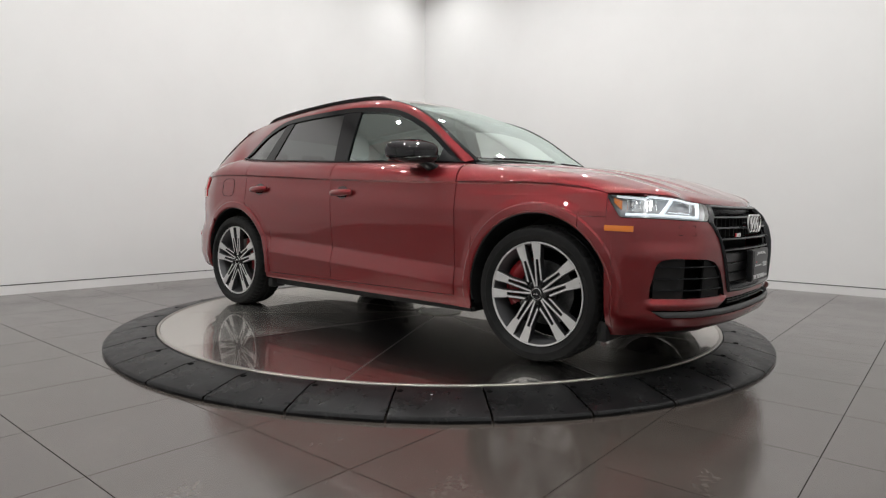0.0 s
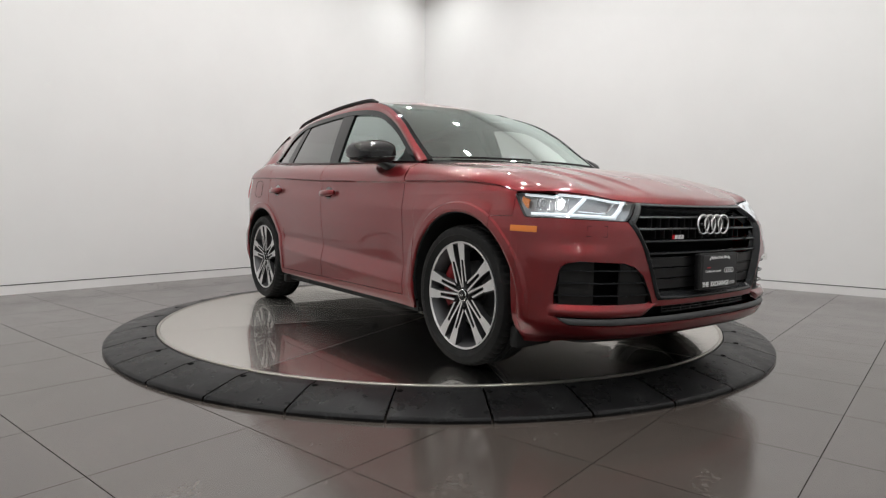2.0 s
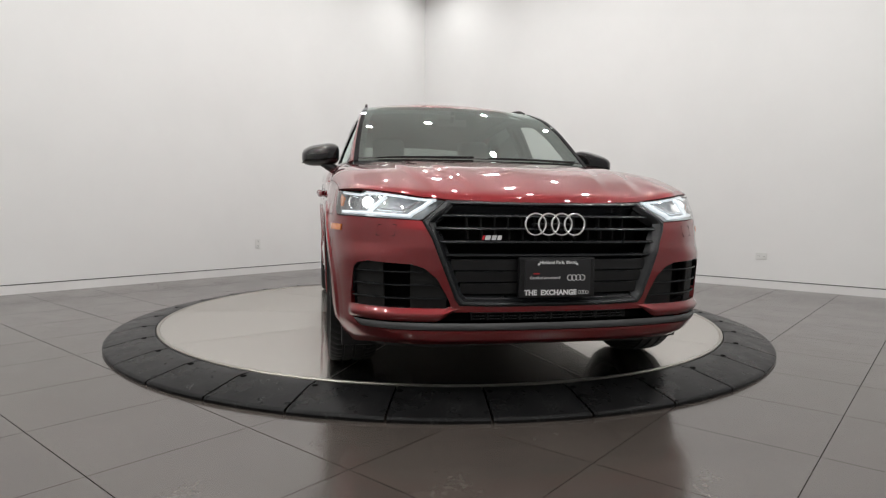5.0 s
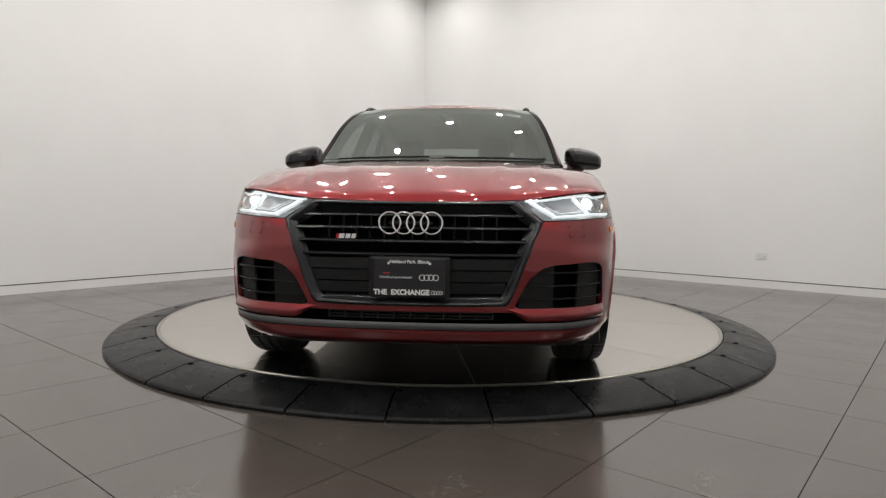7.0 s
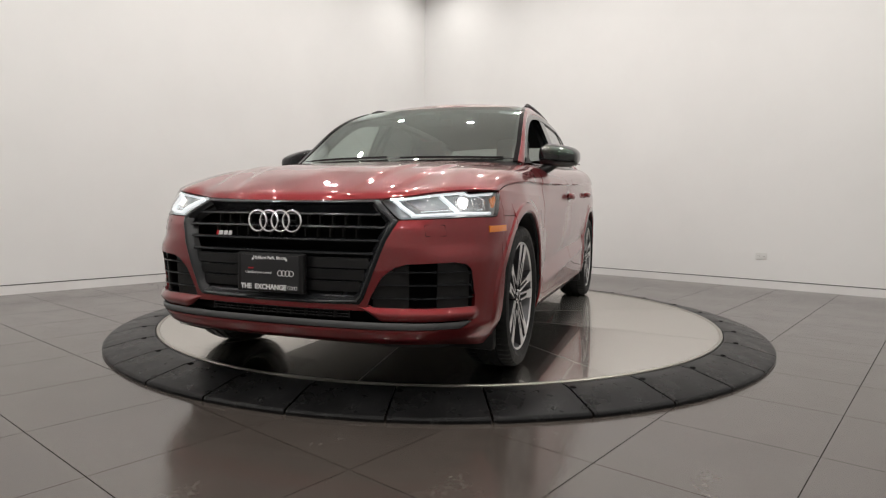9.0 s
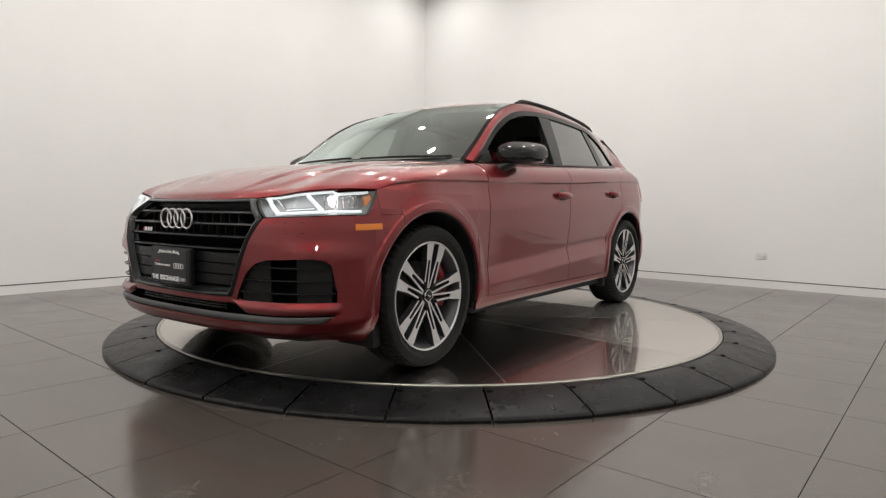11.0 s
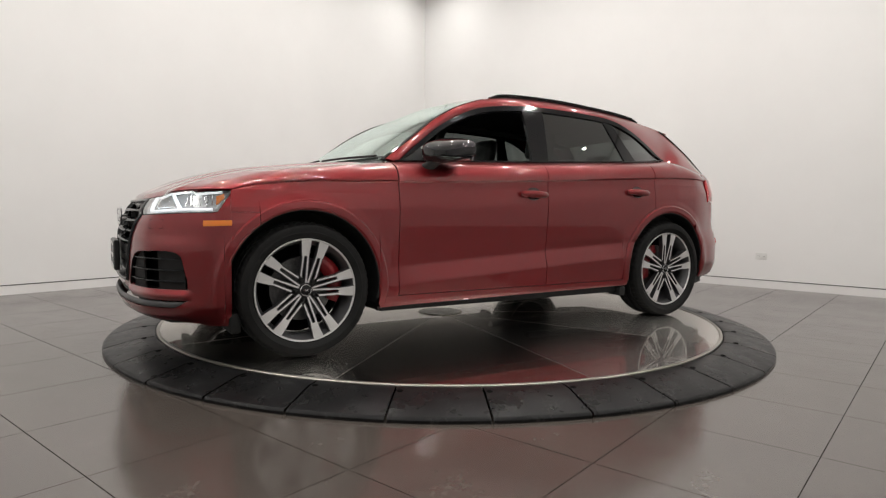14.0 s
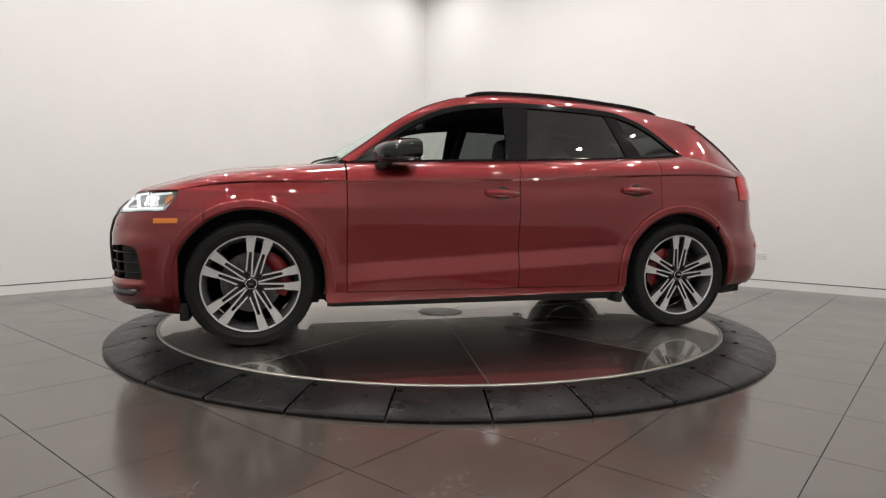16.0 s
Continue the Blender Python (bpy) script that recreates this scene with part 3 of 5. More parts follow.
def build_side_panels(car):
    xa, xb = 0.872, -0.218     # door seams
    # fender over the front wheel
    def lo(s, x):
        a = arch_z(x, ARCH_R, WHEEL_X)
        return max(a, 0.776 if x > 1.66 else 0.0, 0.255)
    bm = band(s_at_x(1.798), s_at_x(xa + GAPW), lo, lambda s, x: waist(x) - 0.0025, 230, 80)
    pair("fender", finish(bm), RED, car)
    # doors
    def door(x0, x1, bottom):
        bm = band(s_at_x(x0), s_at_x(x1), bottom, lambda s, x: waist(x), 150, 60)
        patch(lambda u, v: shoulder(x0 + (x1 - x0) * u, v), 200, 8, bm)
        return finish(bm)
    doors = [*pair("front_door", door(xa - GAPW, xb + GAPW, 0.305), RED, car)]
    def rear_lo(s, x):
        return max(0.305, arch_z(x, 0.478, -WHEEL_X) if x < -0.936 else 0.0)
    doors += [*pair("rear_door", door(xb - GAPW, -1.247 + GAPW, rear_lo), RED, car)]
    # sill below the doors
    pair("sill", finish(band(s_at_x(0.985), s_at_x(-0.985), lambda s, x: 0.238 + 0.012 * (0.98 - x), 0.301, 60, 6)), RED, car)
    pair("sill_trim", finish(band(s_at_x(0.98), s_at_x(-0.985), 0.212, lambda s, x: 0.236 + 0.012 * (0.98 - x), 40, 3, out=-0.045)), MATT_BLACK, car)
    # quarter panel over the rear wheel
    def q_lo(s, x):
        return max(arch_z(x, ARCH_R, -WHEEL_X), 0.30 if x > -1.2 else 0.70 if x < -1.70 else 0.28)
    bm = band(s_at_x(-0.94), s_at_x(-1.2495), lambda s, x: min(q_lo(s, x), arch_z(x, 0.474, -WHEEL_X) - 0.002), lambda s, x: arch_z(x, 0.474, -WHEEL_X), 120, 24)
    band(s_at_x(-1.2495), s_at_x(-1.93), q_lo, lambda s, x: waist(x), 160, 80, bm)
    patch(lambda u, v: shoulder(-1.2495 + (-1.93 + 1.2495) * u, v), 30, 8, bm)
    # pillar behind the side windows
    low = spline([(-1.0, glass_y(-1.0, dlo_z(-1.0)), dlo_z(-1.0)), (-1.119, glass_y(-1.119, 1.450), 1.450), (-1.302, glass_y(-1.302, 1.362), 1.362), (-1.53, 0.738, 1.197),
                  (-1.66, 0.795, 1.163), (-1.78, 0.815, 1.13), (-1.93, 0.806, 1.091)])
    high = spline([(*edge_at(-1.0),), (*edge_at(-1.22),), (*edge_at(-1.46),), (*edge_at(-1.70),), (-1.85, 0.62, 1.33), (-1.96, 0.672, 1.215), (-2.05, 0.72, 1.10)])
    k = len(low) - 1
    def pillar(u, v):
        a, b = Vector(low[round(u * k)]), Vector(high[round(u * k)])
        p = a.lerp(b, v)
        p.y += 0.010 * math.sin(math.pi * v)
        return p
    patch(pillar, k, 10, bm)
    pair("quarter_panel", finish(bm), RED, car)
    k0 = int(np.argmax(high[:, 0] < -1.69))
    pair("rear_screen_trim", tube([Vector(p) + Vector((0.004, 0.003, 0.001)) for p in high[k0::6]], 0.006, 8), GLOSS_BLACK, car)
    # frame above the side windows, down the windscreen pillar
    def frame_top(u, v):
        x = 0.835 + (-1.0 - 0.835) * u
        a = Vector((x, glass_y(x, dlo_z(x)), dlo_z(x)))
        b = edge_at(x + 0.055 * max(0.0, 1 - u / 0.25))
        p = a.lerp(b, v)
        p.y += 0.010 * math.sin(math.pi * v)
        return p
    pair("roof_side_frame", finish(patch(frame_top, 90, 6)), RED, car)
    def frame_in(u, v):
        p = frame_top(u, v)
        return Vector((p.x - 0.012 * (1 - u), p.y - 0.03, p.z - 0.012))
    pair("frame_lining", patch(frame_in, 60, 3), LINING, car)
    # door handles, cup shade painted as dark patches, and the seam of the fuel flap
    for door_pair, xc, zc in ((doors[:2], -0.095, 0.902), (doors[2:], -1.055, 0.935)):
        for ob, sg in zip(door_pair, (1, -1)):
            bm = bmesh.new()
            pts = []
            for i in range(13):
                u = i / 12
                p = shell(s_at_x(xc + 0.105 - 0.21 * u), zc - 0.006 * (u - 0.5), 0.012 + 0.022 * math.sin(math.pi * u) ** 0.6)
                pts.append((p.x, p.y * sg, p.z))
            tube(pts, lambda u: 0.011 + 0.006 * math.sin(math.pi * u) ** 0.5, 12, bm, 1.35)
            part("door_handle", bm, RED, ob, smooth=True)
            cup = patch(lambda u, v: shell(s_at_x(xc + 0.060 - 0.12 * (0.5 - 0.5 * math.cos(math.pi * u))),
                                           zc + 0.002 + (0.042 * (v - 0.5) * 2) * math.sqrt(max(0.0, 1 - (1.98 * (0.5 - 0.5 * math.cos(math.pi * u)) - 0.99) ** 2)), 0.0015), 14, 4)
            finish(cup, 0.004)
            if sg < 0:
                c2 = mirrored(cup)
                cup.free()
                cup = c2
            part("handle_cup_shade", cup, CUP_SHADE, ob, smooth=True)
    pts = []
    for i in range(33):
        a = 2 * math.pi * i / 32
        cx, cz = math.cos(a), math.sin(a)
        rr = 1 / (abs(cx) ** 4 + abs(cz) ** 4) ** 0.25
        p = shell(s_at_x(-1.50 + 0.085 * cx * rr), 0.955 + 0.07 * cz * rr, 0.0005)
        pts.append((p.x, -p.y, p.z))
    part("fuel_flap_seam", tube(pts, 0.0018, 6, cap=False), DEEP, car)


def build_glasshouse(car):
    def glass(x0b, x1b, x0t, x1t, lift=0.0):
        """A pane between two slanted ends."""
        def f(u, v):
            xb_, xt_ = x0b + (x1b - x0b) * u, x0t + (x1t - x0t) * u
            x = xb_ + (xt_ - xb_) * v
            z = belt_z(x) + (dlo_z(x) - belt_z(x)) * v
            return Vector((x, glass_y(x, z) + lift, z))
        return patch(f, 40, 12)
    # the left front window is lowered; the right one is shut
    b = glass(0.80, -0.17, 0.80, -0.19, -0.012)
    b2 = mirrored(b)
    b.free()
    part("front_window", b2, CLEAR, car, "shut side window of light green glass", smooth=True)
    pair("rear_window", glass(-0.29, -1.07, -0.34, -0.93, -0.008), TINT, car, "dark tinted glass")
    pair("quarter_window", glass(-1.17, -1.528, -0.99, -1.528, -0.008), TINT, car, "dark tinted glass")
    pair("centre_pillar", finish(glass(-0.165, -0.30, -0.185, -0.365, 0.0), 0.02), GLOSS_BLACK, car)
    pair("window_divider", finish(glass(-1.055, -1.185, -0.915, -1.005, -0.002), 0.02), GLOSS_BLACK, car)
    pair("mirror_triangle", finish(glass(0.832, 0.64, 0.832, 0.655, -0.003), 0.02), SATIN_BLACK, car)
    # black rubber and trim round the windows
    xs = [0.838 + (-1.528 - 0.838) * i / 80 for i in range(81)]
    def seal(u, v):
        x = 0.838 + (-1.53 - 0.838) * u
        z = dlo_z(x) + 0.004 - 0.034 * v * min(1.0, (dlo_z(x) - belt_z(x)) / 0.1 + 0.15)
        return Vector((x, glass_y(x, z) + 0.003, z))
    pair("window_seal", finish(patch(seal, 90, 3), 0.02), GLOSS_BLACK, car)
    pair("belt_trim", tube([belt_point(x) + Vector((0, 0.002, 0.004)) for x in xs], 0.008, 8), GLOSS_BLACK, car)
    # windscreen
    def ws(u, v):
        e = Vector(EDGE[int(round(v * 104))])
        m = Vector((1.03 + (0.20 - 1.03) * v, 0, 1.093 + (1.541 - 1.093) * v + 0.018 * math.sin(math.pi * v)))
        f = 1 - (1 - u) ** 2.2
        return Vector((e.x + (m.x - e.x) * f, e.y * (1 - u), e.z + (m.z - e.z) * f))
    part("windscreen", finish(both(patch(ws, 20, 40)), 0.0), SHIELD, car, "clear windscreen with ceiling lights mirrored in it", smooth=True)
    pair("windscreen_seal", finish(patch(lambda u, v: ws(v * 0.035, u) + Vector((0.003, 0, 0.003)), 40, 2), 0.01), GLOSS_BLACK, car)
    part("cowl", finish(both(patch(lambda u, v: ws(u, 0.035 * v) + Vector((0.012 * (1 - v), 0, 0.002 - 0.02 * (1 - v))), 20, 3)), 0.01), SATIN_BLACK, car)
    part("screen_sticker", patch(lambda u, v: Vector((0.150, 0.45, 1.510)).lerp(Vector((0.118, 0.55, 1.500)), u) + Vector((0.05 * v, 0, -0.025 * v)), 2, 2), STICKER, car)
    for sg, y0 in ((1, 0.05), (-1, -0.62)):
        pts = []
        for i in range(20):
            u = i / 19
            y = y0 + (0.62 if sg > 0 else 0.58) * u
            p = ws(1 - min(abs(y) / 0.74, 0.99), 0.022 + 0.012 * u)
            pts.append((p.x + 0.010, y, p.z + 0.008))
        part("wiper", tube(pts, 0.006, 6), MATT_BLACK, car)
    # roof, with its rear spoiler
    def roof(u, v):
        x = EDGE[104][0] - 0.003 + (-1.70 - EDGE[104][0]) * v
        e = edge_at(x)
        xm = 0.196 + (-1.80 - 0.196) * v
        f = 1 - (1 - u) ** 2.2
        return Vector((x + (xm - x) * f, e.y * (1 - u), e.z + (roof_z(xm) - e.z) * f))
    part("roof", finish(both(patch(roof, 16, 50)), 0.02, (-0.8, 0, 1.2)), RED, car, smooth=True)
    part("headlining", both(patch(lambda u, v: roof(u, v) + Vector((0, 0, -0.045)), 8, 20)), LINING, car, smooth=True)
    rail = []
    for i in range(41):
        u = i / 40
        x = 0.055 - 1.47 * u
        e = edge_at(x)
        h = 0.016 * smooth01(u / 0.06) * smooth01((1 - u) / 0.05)
        rail.append((x, e.y - 0.012, e.z + 0.006 + h))
    pair("roof_rail", tube(rail, lambda u: 0.010, 8, flat=0.8), SATIN_BLACK, car)
    pair("rail_foot", finish(patch(lambda u, v: Vector((0.03 - 1.43 * u, edge_at(0.03 - 1.43 * u).y - 0.012, edge_at(0.03 - 1.43 * u).z + 0.002 + 0.012 * v)), 30, 1), 0.006), MATT_BLACK, car)
    # rear window and tailgate
    def rear(u, v):
        e = Vector((-1.705, 0.552, 1.448)).lerp(Vector((-2.03, 0.70, 1.12)), v)
        m = Vector((-1.79, 0, 1.47)).lerp(Vector((-2.11, 0, 1.12)), v)
        f = 1 - (1 - u) ** 2
        return Vector((e.x + (m.x - e.x) * f, e.y * (1 - u), e.z + (m.z - e.z) * f))
    part("rear_screen", finish(both(patch(rear, 12, 12)), 0.0), REAR_GLASS, car, "dark tinted glass", smooth=True)
    part("tailgate", finish(both(band(s_at_rear(0.70), PLAN_S[-1], 0.66, 1.125, 24, 16)), 0.02), RED, car, smooth=True)
    part("spoiler", finish(both(patch(lambda u, v: roof(u, 1.0) + Vector((-0.078 * v, 0, -0.012 * v + 0.003)), 16, 4)), 0.03), RED, car, smooth=True)
# ---- the car: its front ----
def y_of(s):
    return float(np.interp(s, PLAN_S, PLAN[:, 1]))


FOG_OUT = s_at_x(1.998)
ARCH_FRONT = s_at_x(1.6625)


def grille_edge(y):
    """Height of the black grille surround's outer edge at y."""
    return float(np.interp(y, [0.405, 0.42, 0.52, 0.565], [0.398, 0.42, 0.675, 0.752]))


def lamp_low(s, x=None):
    y = y_of(s)
    if s > s_at_x(1.90):
        x = float(np.interp(s, PLAN_S, PLAN[:, 0]))
        return float(np.interp(-x, [-1.90, -1.862, -1.79], [0.768, 0.772, 0.879]))
    return float(np.interp(y, [0.50, 0.565, 0.75, 0.87], [0.745, 0.752, 0.760, 0.768]))


def fog_top(s, x=None):
    return float(np.interp(y_of(s), [0.437, 0.455, 0.50, 0.55, 0.60, 0.775, 0.815, 0.832, 0.845], [0.388, 0.435, 0.515, 0.557, 0.573, 0.582, 0.572, 0.55, 0.44]))


def bottom(s, x):
    return float(np.interp(x, [1.70, 1.9, 2.1, 2.27], [0.185, 0.195, 0.222, 0.236]))


def build_bumper(car):
    sy = s_at_y
    bm = band(sy(0.405), sy(0.438), 0.374, lambda s, x: grille_edge(y_of(s)), 10, 14)
    band(sy(0.438), sy(0.565), fog_top, lambda s, x: grille_edge(y_of(s)), 24, 14, bm)
    band(sy(0.565), FOG_OUT, fog_top, lamp_low, 48, 16, bm)
    def arch_low(s, x):
        return max(0.255, arch_z(x, ARCH_R, WHEEL_X))
    band(FOG_OUT, s_at_x(1.835), 0.374, lamp_low, 20, 24, bm)
    band(s_at_x(1.835), ARCH_FRONT, arch_low, lambda s, x: max(0.774 if x < 1.7985 else lamp_low(s), arch_low(s, x) + 0.001), 60, 70, bm)
    # lower part beside the wheel
    band(s_at_x(1.93), s_at_x(1.835), bottom, 0.374, 10, 12, bm)
    band(s_at_x(1.835), s_at_x(1.80), bottom, lambda s, x: max(0.257, arch_z(x, ARCH_R, WHEEL_X)), 6, 6, bm)
    band(FOG_OUT, s_at_x(1.93), 0.335, 0.374, 10, 4, bm)
    # bar under the grille and lip at the bottom
    band(0.0, sy(0.405), 0.374, 0.400, 24, 4, bm)
    band(0.0, s_at_x(1.93), bottom, lambda s, x: 0.296 + 0.041 * smooth01((2.06 - x) / 0.07), 80, 8, bm)
    both(bm)
    bumper = part("front_bumper", finish(bm, 0.02), RED, car, smooth=True, angle=40)
    # blades that stand out below the side intakes
    blade = band(sy(0.40), FOG_OUT + 0.03, lambda s, x: 0.384 - 0.050 * smooth01((y_of(s) - 0.40) / 0.11), 0.390, 60, 6, out=lambda u, v: 0.017 * math.sin(math.pi * min(1, v * 1.1)) * smooth01(u / 0.12) * smooth01((1 - u) / 0.1))
    pair("bumper_blade", finish(blade, 0.03), RED, bumper)
    strip = band(0.0, s_at_x(2.015), lambda s, x: 0.300 + 0.024 * smooth01((2.06 - x) / 0.05), 0.328, 70, 6, out=lambda u, v: 0.005 * math.sin(math.pi * v) * smooth01((1 - u) / 0.06))
    part("front_splitter", finish(both(strip), 0.02), SPLITTER, bumper, "satin grey splitter strip", smooth=True)
    # black sheet set back in the opening, in place of its shade
    part("lower_intake_shade", finish(both(band(0.0, sy(0.52), 0.33, 0.378, 30, 2, out=-0.045)), 0.0), DEEP, bumper)
    for i in range(3):
        part("intake_slat", finish(both(band(0.0, sy(0.355), 0.341 + i * 0.012, 0.345 + i * 0.012, 20, 1, out=-0.018)), 0.02), SATIN_BLACK, bumper)
    for y in [-0.35 + 0.07 * i for i in range(11)]:
        p = shell(sy(abs(y)), 0.355, -0.02)
        part("intake_rib", box(p.x - 0.03, p.x, y - 0.002, y + 0.002, 0.336, 0.376), SATIN_BLACK, bumper)
    # covers of the headlight washers and the marker lamps
    sq = s_at_y(0.715)
    pts = [shell(sq + a, z, 0.0004) for a, z in ((-0.05, 0.735), (0.045, 0.735), (0.05, 0.69), (-0.045, 0.688), (-0.05, 0.735))]
    pair("washer_seam", tube(pts, 0.0016, 6, cap=False), DEEP, bumper)
    pair("side_marker", finish(band(s_at_x(1.925), s_at_x(1.795), lambda s, x: 0.704 + (1.925 - x) * 0.03, lambda s, x: 0.732 + (1.925 - x) * 0.02, 12, 4, out=0.004), 0.012), AMBER, bumper, "amber side marker lamp")
    # side intakes
    # black sheet closes each side intake, its depth shade put into colour
    fog = band(sy(0.438), FOG_OUT, 0.384, fog_top, 40, 6, out=-0.075)
    pair("intake_depth_shade", finish(fog, 0.0), DEEP, bumper)
    wall = bmesh.new()
    ring = [(sy(0.438) + (FOG_OUT - sy(0.438)) * i / 48, None) for i in range(49)]
    def rim_pt(k, o):
        if k < 49:
            return shell(ring[k][0], fog_top(ring[k][0]), o)
        if k < 53:
            return shell(FOG_OUT, fog_top(FOG_OUT) + (0.384 - fog_top(FOG_OUT)) * (k - 48) / 4, o)
        return shell(ring[max(0, 48 - (k - 52))][0], 0.384, o)
    patch(lambda u, v: rim_pt(round(u * 100), -0.001 - 0.075 * v), 100, 2, wall)
    pair("intake_wall", wall, SATIN_BLACK, bumper)
    for zf_ in (0.2, 0.5, 0.8):
        def slat(u, v):
            s = sy(0.455) + (FOG_OUT - 0.004 - sy(0.455)) * u
            top = fog_top(s)
            z = min(0.392 + zf_ * 0.185, top - 0.002) + 0.003 * (v - 0.5) * 2
            return shell(s, min(z, top), -0.006)
        pair("intake_slat", finish(patch(slat, 24, 2), 0.012), GREY_TRIM, bumper)
    for y0, y1 in ((0.46, 0.61), (0.725, 0.835)):
        b = band(sy(y0), min(sy(y1), FOG_OUT - 0.003), 0.387, lambda s, x: fog_top(s) - 0.003, 12, 6, out=-0.020)
        pair("intake_panel", finish(b, 0.01), MATT_BLACK, bumper)


def build_grille(car):
    outer = [(0.0, 0.834), (0.25, 0.835), (0.462, 0.840), (0.562, 0.752), (0.52, 0.675), (0.425, 0.425), (0.405, 0.401), (0.25, 0.397), (0.0, 0.396)]
    inner = [(0.0, 0.812), (0.25, 0.812), (0.432, 0.814), (0.510, 0.745), (0.484, 0.675), (0.396, 0.452), (0.376, 0.432), (0.25, 0.428), (0.0, 0.427)]
    def along(pts, n=6):
        out = []
        for (a, b), (c, d) in zip(pts, pts[1:]):
            out += [(a + (c - a) * i / n, b + (d - b) * i / n) for i in range(n)]
        return out + [pts[-1]]
    o, i_ = along(outer), along(inner)
    k = len(o) - 1
    def f(u, v):
        (a, b), (c, d) = o[round(u * k)], i_[round(u * k)]
        y, z = a + (c - a) * v, b + (d - b) * v
        return shell(s_at_y(y), z, 0.002 + 0.012 * math.sin(math.pi * min(1, v * 1.2)) - 0.02 * v * v)
    grille = part("grille", finish(both(patch(f, k, 6)), 0.06, (1.0, 0, 0.6)), GREY_TRIM, car, "satin black grille with horizontal slats", smooth=True, angle=40)
    def half(z):
        return float(np.interp(z, [0.427, 0.436, 0.455, 0.675, 0.745, 0.814], [0.368, 0.378, 0.398, 0.486, 0.512, 0.434]))
    # plain black sheet behind, paints the shade between the slats
    back = patch(lambda u, v: shell(s_at_y(half(0.43 + 0.382 * v) * u), 0.43 + 0.382 * v, -0.13), 16, 12)
    part("grille_gap_shade", both(back), DEEP, grille)
    for z in (0.775, 0.722, 0.667, 0.612):
        edge = [(-0.0062, -0.05), (-0.0062, -0.014), (-0.002, -0.009), (0.004, -0.010), (0.0062, -0.016), (0.0062, -0.05)]
        b = patch(lambda u, v: shell(s_at_y((half(z) + 0.004) * u), z + edge[round(v * 5)][0], edge[round(v * 5)][1]), 24, 5)
        part("slat", finish(both(b), 0.0), GREY_TRIM, grille, smooth=True)
    for z in (0.572, 0.522, 0.472):
        b = patch(lambda u, v: shell(s_at_y((half(z) - 0.002) * u), z + 0.022 * (v - 0.5) * 2, -0.020), 24, 2)
        part("lower_slat", finish(both(b), 0.02), SATIN_BLACK, grille, smooth=True)
        b = patch(lambda u, v: shell(s_at_y(0.22 + 0.13 * u), z + 0.018 + 0.004 * v, -0.016), 12, 1)
        pair("slat_ridge", finish(b, 0.01), GREY_TRIM, grille)
    for y in [-0.36 + 0.06 * i for i in range(13)]:
        for z0, z1 in ((0.682, 0.713), (0.735, 0.766)):
            if abs(y) < half(z0) - 0.03:
                p = shell(s_at_y(abs(y)), (z0 + z1) / 2, -0.055)
                part("rib", box(p.x - 0.02, p.x, y - 0.004, y + 0.004, z0 - 0.006, z1 + 0.006), MATT_BLACK, grille)
    # four interlocked rings
    emblem = None
    for i in range(4):
        y = -0.0845 + 0.058 * i
        bm = bmesh.new()
        n, m_, R, r = 40, 8, 0.0450, 0.0052
        g = [[bm.verts.new((2.237 + r * 1.2 * math.sin(2 * math.pi * b / m_), y + (R + r * math.cos(2 * math.pi * b / m_)) * math.cos(2 * math.pi * a / n),
                            0.742 + (R + r * math.cos(2 * math.pi * b / m_)) * math.sin(2 * math.pi * a / n))) for b in range(m_)] for a in range(n)]
        for a in range(n):
            for b in range(m_):
                bm.faces.new([g[a][b], g[(a + 1) % n][b], g[(a + 1) % n][(b + 1) % m_], g[a][(b + 1) % m_]])
        bmesh.ops.recalc_face_normals(bm, faces=bm.faces)
        part("emblem_ring", bm, CHROME, grille, "bright chrome ring", smooth=True, angle=80)
    part("emblem_mount", box(2.200, 2.230, -0.09, 0.09, 0.737, 0.747, 0.003), SATIN_BLACK, grille)
    # plain model badge: a red slanted mark and small grey bars
    bx = shell(s_at_y(0.29), 0.685, 0.0).x + 0.004
    badge = [(-0.315, -0.306, REDMARK), (-0.303, -0.280, CHROME), (-0.275, -0.255, CHROME), (-0.250, -0.232, CHROME)]
    for a, b, m_ in badge:
        part("badge_mark", prism([(a, 0.676), (b, 0.676), (b + 0.005, 0.695), (a + 0.005, 0.695)], 0.0, 0.005, m=Matrix(((0, 0, 1, bx - 0.012), (1, 0, 0, 0), (0, 1, 0, 0), (0, 0, 0, 1)))), m_, grille)
    part("tow_mark", box(bx - 0.012, bx - 0.006, 0.322, 0.326, 0.655, 0.672), GREY_TRIM, grille)
    return grille


def text_part(name, words, size, material, parent, at, bold=0.0):
    """Raised words on the plate, facing forward."""
    cu = bpy.data.curves.new(name, "FONT")
    cu.body, cu.size, cu.align_x, cu.align_y = words, size, "CENTER", "CENTER"
    cu.extrude, cu.offset = 0.0006, bold
    tmp = new("words", cu)
    me = bpy.data.meshes.new_from_object(tmp.evaluated_get(bpy.context.evaluated_depsgraph_get()))
    bpy.data.objects.remove(tmp)
    me.materials.append(material)
    ob = new(name, me)
    ob.parent = parent
    ob.matrix_local = Matrix.Translation(at) @ Matrix(((0, 0, 1, 0), (1, 0, 0, 0), (0, 1, 0, 0), (0, 0, 0, 1)))
    return ob


